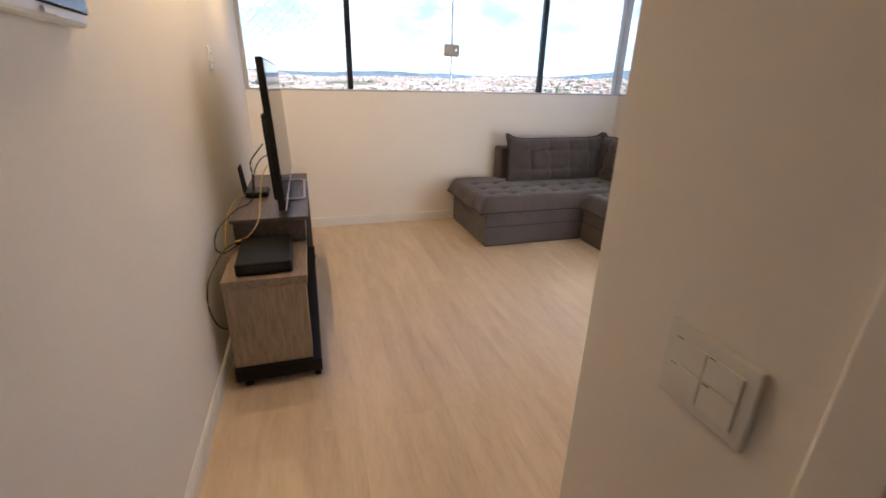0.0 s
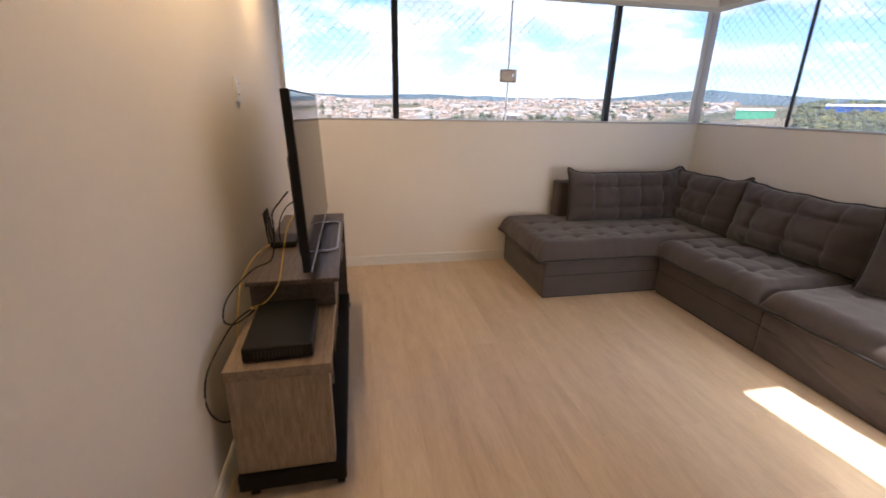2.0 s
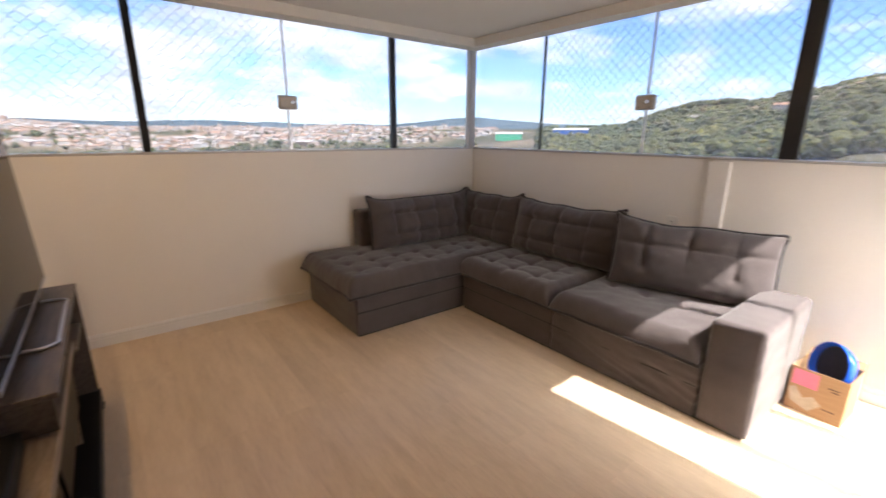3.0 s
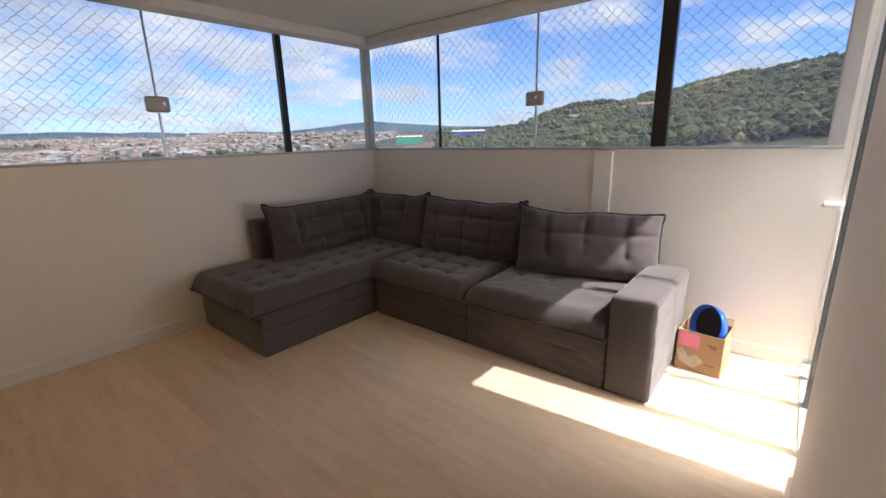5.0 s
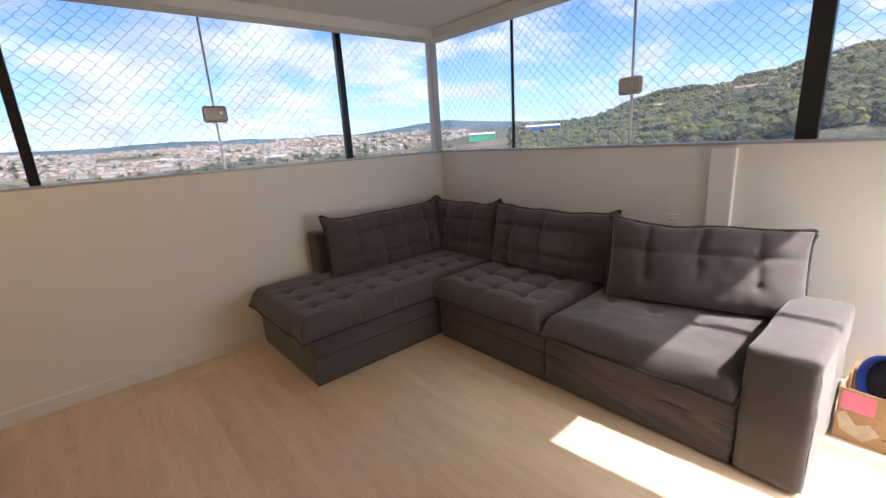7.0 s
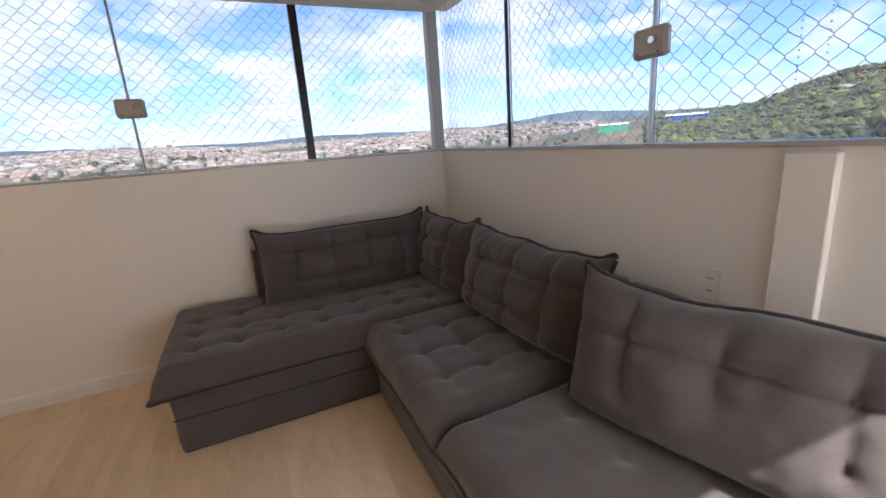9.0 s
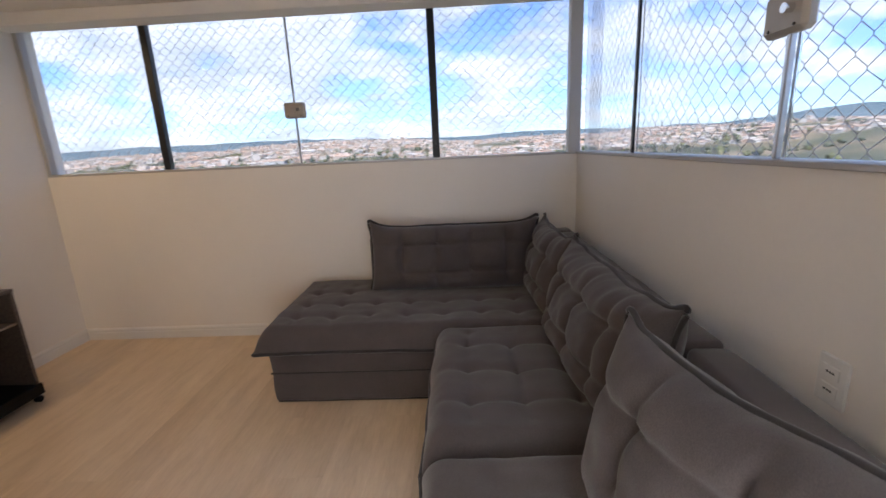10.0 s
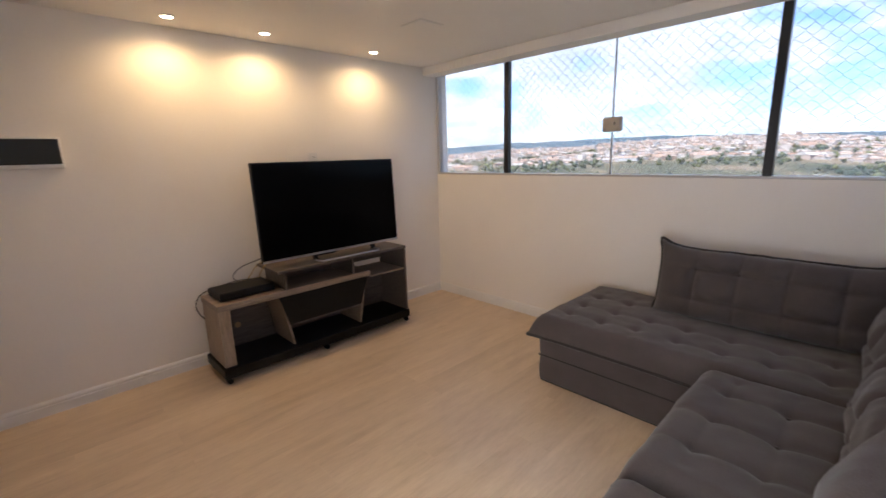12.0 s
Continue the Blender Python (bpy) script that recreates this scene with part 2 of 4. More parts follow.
def prism(points, axis, lo, hi, bevel=0.0):
    """A flat outline of (u, v) pairs drawn out along an axis: x takes (y, z), y takes (x, z), z takes (x, y)."""
    bm = bmesh.new()
    put = {"x": lambda u, v, w: (w, u, v), "y": lambda u, v, w: (u, w, v), "z": lambda u, v, w: (u, v, w)}[axis]
    a = [bm.verts.new(put(u, v, lo)) for u, v in points]
    b = [bm.verts.new(put(u, v, hi)) for u, v in points]
    n = len(points)
    bm.faces.new(a), bm.faces.new(b[::-1])
    for i in range(n):
        bm.faces.new((a[i], b[i], b[(i + 1) % n], a[(i + 1) % n]))
    bmesh.ops.recalc_face_normals(bm, faces=bm.faces)
    if bevel:
        bmesh.ops.bevel(bm, geom=list(bm.edges), offset=bevel, segments=2, profile=0.5, affect="EDGES")
    return bm


def tube(points, r, n=8, closed=False):
    """A round tube along points, smoothed by Catmull-Rom."""
    pts = [Vector(p) for p in points]
    fine = []
    m = len(pts)
    for i in range(m if closed else m - 1):
        p = [pts[(i + k) % m] if closed else pts[min(max(i + k, 0), m - 1)] for k in (-1, 0, 1, 2)]
        for s in range(6):
            t = s / 6
            fine.append(0.5 * (2 * p[1] + (p[2] - p[0]) * t + (2 * p[0] - 5 * p[1] + 4 * p[2] - p[3]) * t * t + (3 * p[1] - p[0] - 3 * p[2] + p[3]) * t ** 3))
    if not closed:
        fine.append(pts[-1])
    bm, rings = bmesh.new(), []
    for i, c in enumerate(fine):
        a, b = fine[i - 1 if closed else max(i - 1, 0)], fine[(i + 1) % len(fine) if closed else min(i + 1, len(fine) - 1)]
        q = (b - a).to_track_quat("Z", "Y")
        rings.append([bm.verts.new(c + q @ Vector((r * math.cos(2 * math.pi * k / n), r * math.sin(2 * math.pi * k / n), 0))) for k in range(n)])
    for i in range(len(rings) if closed else len(rings) - 1):
        a, b = rings[i], rings[(i + 1) % len(rings)]
        for k in range(n):
            bm.faces.new((a[k], a[(k + 1) % n], b[(k + 1) % n], b[k]))
    if not closed:
        bm.faces.new(rings[0][::-1]), bm.faces.new(rings[-1])
    bmesh.ops.recalc_face_normals(bm, faces=bm.faces)
    return bm


def structure(name, bm, material, label, category, smooth=False):
    return tagged(part(name, bm, material, None, "", smooth), label, category, kind="structure")


# ---- the room ----
X1, Y1, CEIL, SILL, HEAD, SOFFIT = 3.84, 4.58, 2.335, 1.286, 2.334, 2.255
DOOR_Y, JAMB_X, DOOR_X = 0.917, 0.98, 2.615

floor = structure("floor", box((-0.15, -2.1, -0.15), (4.0, 4.73, -0.009)), M_SUB, "pale oak laminate plank floor", "floor")
structure("wall_west", box((-0.16, -2.1, 0), (0, 4.74, 2.5)), M_WALL, "warm white painted wall behind the television", "wall")
structure("wall_north", box((0, Y1, 0), (4.0, Y1 + 0.16, SILL)), M_WALL, "warm white parapet wall under the long window", "wall")
structure("wall_east", box((X1, 0.80, 0), (4.0, Y1, SILL)), M_WALL, "warm white parapet wall under the side window", "wall")
structure("wall_pier", box((X1, 0.80, SILL), (4.0, 0.90, 2.5)), M_WALL, "white painted pier beside the window", "wall")
structure("wall_corridor", box((JAMB_X, -2.1, 0), (JAMB_X + 0.14, DOOR_Y, 2.5), 0.003, 1), M_WALL, "white corridor wall with a light switch", "wall")
structure("wall_south", box((JAMB_X + 0.14, 0.79, 0), (DOOR_X, DOOR_Y, 2.5)), M_WALL, "white wall beside the glass terrace door", "wall")
structure("wall_south_head", box((DOOR_X, 0.79, 2.24), (X1, DOOR_Y, 2.5)), M_WALL, "white lintel over the glass terrace door", "wall")
structure("wall_end", box((-0.1, -2.2, 0), (JAMB_X + 0.1, -2.1, 2.5)), M_WALL, "plain white wall closing the corridor", "wall")
structure("ceiling", add_box(box((-0.16, 0.79, CEIL), (4.06, 4.80, 2.5)), (-0.16, -2.2, CEIL), (JAMB_X + 0.14, 0.789, 2.5)), M_CEIL, "white plaster ceiling", "ceiling")
structure("beam_north", box((0, 4.41, SOFFIT), (3.828, 4.575, CEIL - 0.002), 0.004, 1), M_CEIL, "white soffit over the long window", "beam")
structure("beam_east", box((3.67, DOOR_Y, SOFFIT + 0.001), (3.828, 4.409, CEIL - 0.003), 0.004, 1), M_CEIL, "white soffit over the side window", "beam")
structure("trim_column", box((X1 - 0.030, 2.09, 0), (X1 + 0.01, 2.215, 1.272), 0.003, 1), M_WALL, "white boxed pipe casing on the parapet", "casing")
# unseen wall added beyond the terrace to keep low sky light out
structure("wall_terrace", box((JAMB_X + 0.14, -2.75, -0.15), (6.0, -2.6, 3.1)), M_WALL, "unseen white wall added to block low sky at the terrace door", "wall")
# floor outside the door is unseen, added so that sunlight bounces indoors
structure("terrace_slab", box((DOOR_X - 1.5, -2.6, -0.15), (6.0, 0.785, -0.03)), M_TILE, "pale tiled slab added unseen outside the glass door to bounce light", "terrace")


def baseboard(name, a, b, inward):
    """Profiled skirting from a to b on a wall whose room side is inward."""
    a, b, n = Vector((*a, 0)), Vector((*b, 0)), Vector((*inward, 0))
    prof = [(0.0, 0.0), (0.014, 0.0), (0.014, 0.058), (0.011, 0.062), (0.011, 0.068), (0.013, 0.072), (0.011, 0.082), (0.004, 0.092), (0.0, 0.092)]
    bm = bmesh.new()
    e = [[bm.verts.new(p + n * u + Vector((0, 0, v))) for u, v in prof] for p in (a, b)]
    k = len(prof)
    for i in range(k):
        bm.faces.new((e[0][i], e[0][(i + 1) % k], e[1][(i + 1) % k], e[1][i]))
    bm.faces.new(e[0][::-1]), bm.faces.new(e[1])
    bmesh.ops.recalc_face_normals(bm, faces=bm.faces)
    return structure(name, bm, M_TRIM, "white profiled skirting board", "baseboard")


baseboard("baseboard_west", (0, -2.1), (0, Y1), (1, 0))
baseboard("baseboard_north", (0.014, Y1), (X1, Y1), (0, -1))
baseboard("baseboard_east", (X1, 2.09), (X1, DOOR_Y), (-1, 0))
baseboard("baseboard_east_b", (X1, Y1 - 0.014), (X1, 2.215), (-1, 0))
baseboard("baseboard_south", (JAMB_X, DOOR_Y), (DOOR_X, DOOR_Y), (0, 1))

# ---- windows: the frame, its posts and each pane ----


def window(name, axis, plane, ends, bars, lock_at, label):
    """A glazed band on the parapet. axis 'x' runs along x at y = plane, 'y' runs along y at x = plane; bars: (place, width, material)."""
    w = thing(name, (0, 0, 0), label, "window", kind="structure")
    lo, hi = ends

    def b(a0, a1, d0, d1, z0, z1, bevel=0.003):
        if axis == "x":
            return box((a0, plane + d0, z0), (a1, plane + d1, z1), bevel, 1)
        return box((plane + d0, a0, z0), (plane + d1, a1, z1), bevel, 1)

    part("window_sill", b(lo, hi, -0.035, 0.075, SILL, SILL + 0.016), M_ALU, w, "pale grey aluminium sill track")
    part("window_head", b(lo, hi, -0.03, 0.07, HEAD - 0.010, HEAD - 0.001), M_ALU, w)
    for c, width, mat, depth in bars:
        part("mullion", b(c - width / 2, c + width / 2, -depth / 2, depth / 2, SILL + 0.017, HEAD - 0.011), mat, w)
    stops = [lo] + [c for c, width, *_ in bars if width < 0.055] + [hi]
    for a0, a1 in zip(stops, stops[1:]):
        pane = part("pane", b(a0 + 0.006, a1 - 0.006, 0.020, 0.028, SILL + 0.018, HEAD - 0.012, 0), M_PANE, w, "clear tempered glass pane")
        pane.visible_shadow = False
    lock = part("lock", b(lock_at - 0.075, lock_at + 0.075, -0.024, 0.016, 1.615, 1.722, 0.012), M_LOCK, w, "brushed nickel glass lock")
    if axis == "x":
        part("keyhole", cyl((lock_at + 0.03, plane - 0.040, 1.672), (lock_at + 0.03, plane - 0.024, 1.672), 0.012), M_CHROME, lock)
        for sx in (-0.045, 0.045):
            part("screw", cyl((lock_at + sx, plane - 0.0265, 1.632), (lock_at + sx, plane - 0.023, 1.632), 0.004, 10), M_SLOT, lock)
    else:
        part("keyhole", cyl((plane - 0.046, lock_at - 0.03, 1.672), (plane - 0.024, lock_at - 0.03, 1.672), 0.012), M_CHROME, lock)
        for sy in (-0.045, 0.045):
            part("screw", cyl((plane - 0.0265, lock_at + sy, 1.632), (plane - 0.023, lock_at + sy, 1.632), 0.004, 10), M_SLOT, lock)
    return w


window("window_1", "x", 4.615, (0.0, 3.78), [(0.016, 0.032, M_ALU, 0.06), (0.902, 0.050, M_ALUDARK, 0.05), (1.880, 0.014, M_SILVER, 0.016), (2.857, 0.050, M_ALUDARK, 0.05)], 1.880,
       "long north window band with tempered panes")
window("window_2", "y", 3.865, (0.90, 4.58), [(0.935, 0.07, M_ALU, 0.06), (1.812, 0.090, M_ALUDARK, 0.05), (2.715, 0.016, M_SILVER, 0.018), (3.690, 0.026, M_ALUDARK, 0.012)], 2.725,
       "side window band with tempered panes")
structure("trim_corner_post", box((3.78, 4.581, SILL), (3.86, 4.66, HEAD), 0.004, 1), M_ALU, "pale aluminium corner post of the windows", "post")


def net(name, axis, plane, lo, hi, z0, z1, label, pitch=0.077, rise=0.076, r=0.0015):
    """A knotted safety net: strands of small triangular prisms from knot to knot."""
    verts, faces = [], []
    rows = int((z1 - z0) / (rise / 2)) + 1
    cols = int((hi - lo) / pitch) + 1

    def knot(i, j):
        a = lo + (i + 0.5 * (j % 2)) * pitch + 0.004 * noise.noise((i * 0.7, j * 0.6, plane))
        s = 0.005 * noise.noise((i * 0.5, j * 0.4, plane + 9))
        z = z0 + j * rise / 2
        return Vector((a, plane + s, z)) if axis == "x" else Vector((plane + s, a, z))

    def strand(p, q):
        d = (q - p).normalized()
        u = d.cross(Vector((0.3, 0.4, 0.86))).normalized()
        v = d.cross(u)
        k = len(verts)
        for c in (p, q):
            for n in range(3):
                verts.append(c + r * (math.cos(2.094 * n) * u + math.sin(2.094 * n) * v))
        for n in range(3):
            faces.append((k + n, k + (n + 1) % 3, k + 3 + (n + 1) % 3, k + 3 + n))

    up = Vector((0, 0, 0.004))
    for j in range(rows - 1):
        for i in range(cols):
            p = knot(i, j) + up
            strand(knot(i, j) - up, p)
            strand(p, knot(i, j + 1) - up)
            other = i + 1 if j % 2 else i - 1
            if 0 <= other:
                strand(p, knot(other, j + 1) - up)
    rope = lo
    while rope < hi - 0.1:
        ends = [(c, z1 - 0.062 - 0.006 * math.sin(c * 9.0)) for c in (rope, rope + 0.05)]
        strand(*[Vector((c, plane, z)) if axis == "x" else Vector((plane, c, z)) for c, z in ends])
        rope += 0.05
    me = bpy.data.meshes.new(name)
    me.from_pydata([tuple(v) for v in verts], [], faces)
    me.materials.append(M_NET)
    return tagged(new(name, me), label, "net", kind="stuff")


net("safety_net", "x", 4.72, 0.0, 3.95, 1.28, 2.365, "grey knotted nylon safety net outside the window")
net("safety_net", "y", 3.965, 0.90, 4.70, 1.28, 2.365, "grey knotted nylon safety net outside the window")

# ---- the glass terrace door ----
gd = thing("door_1", (0, 0, 0), "frameless tempered glass terrace door with clear panels", "glass door", kind="structure")
part("head_track", box((DOOR_X, 0.84, 2.215), (X1, 0.90, 2.239), 0.003, 1), M_ALU, gd)
for a0, a1 in ((DOOR_X + 0.022, 2.893), (2.957, 3.333), (3.397, X1 - 0.01)):
    p = part("pane", box((a0, 0.860, 0.012), (a1, 0.870, 2.214)), M_GLASS, gd)
    p.visible_shadow = False
part("jamb_profile", box((DOOR_X + 0.001, 0.868, 0.0), (DOOR_X + 0.020, 0.914, 2.214), 0.003, 1), M_JAMB, gd, "grey vertical jamb profile")
for c in (2.925, 3.365):
    part("stile", box((c - 0.030, 0.850, 0.010), (c + 0.030, 0.880, 2.214), 0.003, 1), M_SEAL, gd, "narrow dark glass edge profile")
part("floor_track", box((DOOR_X, 0.845, -0.002), (X1, 0.895, 0.010), 0.002, 1), M_ALU, gd)
knob = part("door_knob", cyl((3.79, 0.872, 0.99), (3.79, 0.935, 0.99), 0.022, 20), M_WHITE, gd, "white round glass clamp")
part("pin", cyl((3.79, 0.936, 0.99), (3.79, 0.95, 0.99), 0.008, 12), M_LOCK, knob)
part("patch_fitting", box((3.66, 0.852, 0.03), (3.72, 0.90, 0.12), 0.006), M_CHROME, gd, "chrome patch fitting")

# ---- the sectional sofa ----


def soft_noise(p, scale, amount):
    return amount * noise.noise(Vector(p) * scale)


def folds(buttons, pu, pv, rim_u, rim_v):
    """Stitched folds from button to button, and short ones that run out from the outer buttons: (u0, v0, u1, v1, strength)."""
    lines = []
    for k, (u, v) in enumerate(buttons):
        for q, (du, dv) in enumerate(((pu, 0), (0, pv), (-pu, 0), (0, -pv))):
            near = [b for b in buttons if math.hypot(b[0] - u - du, b[1] - v - dv) < 0.35 * min(pu, pv)]
            weight = 0.72 + 0.5 * noise.noise((k * 1.7 + u * 9, q * 2.3, v * 7))
            if near and q < 2:
                lines.append((u, v, *near[0], weight))
            elif not near:
                reach = rim_u if du else rim_v
                lines.append((u, v, u + math.copysign(reach, du) if du else u + 0.012 * weight, v + math.copysign(reach, dv) if dv else v + 0.012 * weight, 0.85 * weight))
    return lines


def tuft(u, v, buttons, lines, deep, wide, crease):
    """How far the cover is pulled in at (u, v) by the buttons and by the folds that join them."""
    d = 0.0
    for bu, bv in buttons:
        r = math.hypot(u - bu, v - bv)
        if r < wide * 3:
            d += deep * (0.55 * math.exp(-(r / wide) ** 2) + 0.45 * math.exp(-r / (wide * 0.34)))
    best = 0.0
    for u0, v0, u1, v1, weight in lines:
        eu, ev = u1 - u0, v1 - v0
        t = min(max(((u - u0) * eu + (v - v0) * ev) / (eu * eu + ev * ev), 0.0), 1.0)
        r = math.hypot(u - u0 - t * eu, v - v0 - t * ev)
        if r < 0.10:
            best = max(best, weight * (0.60 * math.exp(-r / 0.009) + 0.50 * math.exp(-(r / 0.032) ** 2)) * (1 - 0.28 * math.sin(math.pi * t)) * (1.0 if weight > 0.5 else 1 - 0.6 * t))
    return d + crease * best


def seat_cushion(parent, lo, hi, z0, z1, buttons, seed, label, pitch=(0.21, 0.235), crease=0.017):
    """A slab cushion whose top rolls over to a piped seam along its lower edge."""
    cx, cy = (lo[0] + hi[0]) / 2, (lo[1] + hi[1]) / 2
    hw, hd = (hi[0] - lo[0]) / 2, (hi[1] - lo[1]) / 2
    nu, nv = int(hw * 2 / 0.0115), int(hd * 2 / 0.0115)
    lines = folds(buttons, *pitch, 0.11, 0.12)
    bm = bmesh.new()

    def at(i, j, top):
        s, t = 2 * i / nu - 1, 2 * j / nv - 1
        s, t = math.copysign(1 - (1 - abs(s)) ** 1.35, s), math.copysign(1 - (1 - abs(t)) ** 1.35, t)
        x, y = hw * s, hd * t
        k = 0.985 + 0.015 * max(abs(s), abs(t))
        ex, ey = hw * (1 - abs(s)), hd * (1 - abs(t))
        soft = 0.085
        fx, fy = min(ex / soft, 1.0), min(ey / soft, 1.0)
        roll = math.sqrt(max(0.0, 1 - (1 - fx) ** 2.3)) * math.sqrt(max(0.0, 1 - (1 - fy) ** 2.3))
        z = z0
        if top:
            z = z0 + 0.004 + (z1 - z0 - 0.004) * roll
            z -= tuft(x + cx, y + cy, buttons, lines, 0.024, 0.040, crease) * roll
            z += soft_noise((x + seed, y, 0.3), 3.4, 0.012) * roll + soft_noise((x + seed, y, 2.3), 13.0, 0.0035) * roll
            # slack cover: shallow puckers along the rolled edge
            z += 0.006 * noise.noise((x * 17 + seed, y * 17, 4.0)) * (1 - min(fx, fy)) * roll
        wob = soft_noise((x * 2 + seed, y * 2, 5.0), 2.2, 0.013) + soft_noise((x + seed, y, 8.0), 19.0, 0.004)
        flare = 0.003 * (abs(s) * abs(t)) ** 9
        return (cx + x * k + (wob + math.copysign(flare, s)) * abs(s) ** 6, cy + y * k + (wob + math.copysign(flare, t)) * abs(t) ** 6, z - 0.4 * flare * top)

    grid = [[bm.verts.new(at(i, j, True)) for j in range(nv + 1)] for i in range(nu + 1)]
    for i in range(nu):
        for j in range(nv):
            bm.faces.new((grid[i][j], grid[i + 1][j], grid[i + 1][j + 1], grid[i][j + 1]))
    rim = [grid[i][0] for i in range(nu + 1)] + [grid[nu][j] for j in range(1, nv + 1)] + [grid[i][nv] for i in range(nu - 1, -1, -1)] + [grid[0][j] for j in range(nv - 1, 0, -1)]
    path = [v.co.copy() for v in rim][::6]
    low = [bm.verts.new((v.co.x, v.co.y, z0)) for v in rim]
    for k in range(len(rim)):
        n = (k + 1) % len(rim)
        bm.faces.new((rim[n], rim[k], low[k], low[n]))
    bm.faces.new(low)
    bmesh.ops.recalc_face_normals(bm, faces=bm.faces)
    c = part("seat_cushion", bm, M_FABRIC, parent, label, True)
    part("piping", tube([p + Vector((0, 0, -0.001)) for p in path], 0.0105, 7, True), M_PIPING, c, "dark piped seam", True)
    for bu, bv in buttons:
        if lo[0] < bu < hi[0] and lo[1] < bv < hi[1]:
            z = z1 - 0.033
            b = bmesh.new()
            bmesh.ops.create_uvsphere(b, u_segments=12, v_segments=6, radius=0.0075, matrix=Matrix.Translation((bu, bv, z)) @ Matrix.Diagonal((1, 1, 0.5, 1)))
            part("button", b, M_FABRIC, c, "", True)
    return c


def back_cushion(parent, m, w, h, thick, cols, rows, seed, label, sag=0.03, ears=(1.0, 1.0), levels=(0.27, 0.67)):
    """A pillow of width w and height h that stands on the seat: eared top corners, tufted front, piping round its rim. m: the pose of the middle of its foot."""
    nu, nv = 6 * int(w / 0.066), 6 * int(h / 0.066)
    buttons = [(-w / 2 + w * (0.10 + 0.80 * (a + 0.5) / cols) + 0.008 * noise.noise((a + seed, b * 3.1, 0.5)), h * levels[b] + 0.010 * noise.noise((a * 2.1 + seed, b, 6.5))) for a in range(cols) for b in range(rows)]
    lines = folds(buttons, 0.80 * w / cols, h * (levels[1] - levels[0]), (0.10 + 0.40 / cols) * w, 0.30 * h)
    bm = bmesh.new()

    def at(i, j, front):
        s, t = 2 * i / nu - 1, j / nv
        tt = 2 * t - 1
        x = w / 2 * s * (1 - 0.035 * (1 - abs(tt) ** 3))
        z = h * t
        z += t ** 3 * sag * (abs(s) ** 7 * ears[s > 0] - 0.55) + t * (soft_noise((x + seed, 0, 0), 4.0, 0.016) + soft_noise((x + seed, 3, 0), 15.0, 0.006))
        puff = (max(0.0, 1 - abs(s) ** 3.6) ** 0.56) * (max(0.0, 1 - abs(tt) ** 3.8) ** 0.5)
        y = 0.0
        if front:
            y = -thick * puff * (1.12 - 0.35 * t)
            y += tuft(x, z, buttons, lines, 0.024, 0.042, 0.056) * puff
            y += (soft_noise((x + seed, z, 1.0), 5.0, 0.014) + soft_noise((x + seed, z, 7.0), 15.0, 0.007)) * puff
            gather = math.exp(-((1 - t) / 0.16) ** 2) + 0.5 * math.exp(-(t / 0.12) ** 2)
            y += noise.noise((x * 26 + seed, z * 5, 3.0)) * 0.015 * gather * puff
        else:
            y = 0.9 * thick * puff + noise.noise((x * 24 + seed, z * 5, 13.0)) * 0.010 * math.exp(-((1 - t) / 0.2) ** 2) * puff
        y += 0.012 * math.sin(3 * s + seed) * t
        return Vector((x, y, z))

    rows_f = [[bm.verts.new(at(i, j, True)) for j in range(nv + 1)] for i in range(nu + 1)]
    rows_b = [[rows_f[i][j] if i in (0, nu) or j in (0, nv) else bm.verts.new(at(i, j, False)) for j in range(nv + 1)] for i in range(nu + 1)]
    for i in range(nu):
        for j in range(nv):
            bm.faces.new((rows_f[i][j], rows_f[i + 1][j], rows_f[i + 1][j + 1], rows_f[i][j + 1]))
            bm.faces.new((rows_b[i][j + 1], rows_b[i + 1][j + 1], rows_b[i + 1][j], rows_b[i][j]))
    rim = [at(i, 0, True) for i in range(0, nu + 1, 6)] + [at(nu, j, True) for j in range(6, nv, 6)] + [at(i, nv, True) for i in range(nu, -1, -6)] + [at(0, j, True) for j in range(nv - 6, 0, -6)]
    bmesh.ops.recalc_face_normals(bm, faces=bm.faces)
    bmesh.ops.transform(bm, matrix=m, verts=bm.verts)
    c = part("back_cushion", bm, M_FABRIC, parent, label, True)
    t = tube(rim, 0.0095, 7, True)
    bmesh.ops.transform(t, matrix=m, verts=t.verts)
    part("piping", t, M_PIPING, c, "dark piped seam", True)
    for bx, bz in buttons:
        t = bz / h
        b = bmesh.new()
        puff = (max(0.0, 1 - abs(2 * bx / w) ** 3.6) ** 0.56) * (max(0.0, 1 - abs(2 * t - 1) ** 3.8) ** 0.5)
        y = -thick * puff * (1.12 - 0.35 * t) + 0.056 * puff
        bmesh.ops.create_uvsphere(b, u_segments=12, v_segments=6, radius=0.009, matrix=m @ Matrix.Translation((bx, y, bz)) @ Matrix.Diagonal((1, 0.5, 1, 1)))
        part("button", b, M_FABRIC, c, "", True)
    return c


sofa = thing("sectional_sofa", (0, 0, 0), "grey-brown chenille corner sofa with chaise and tufted cushions", "sofa")


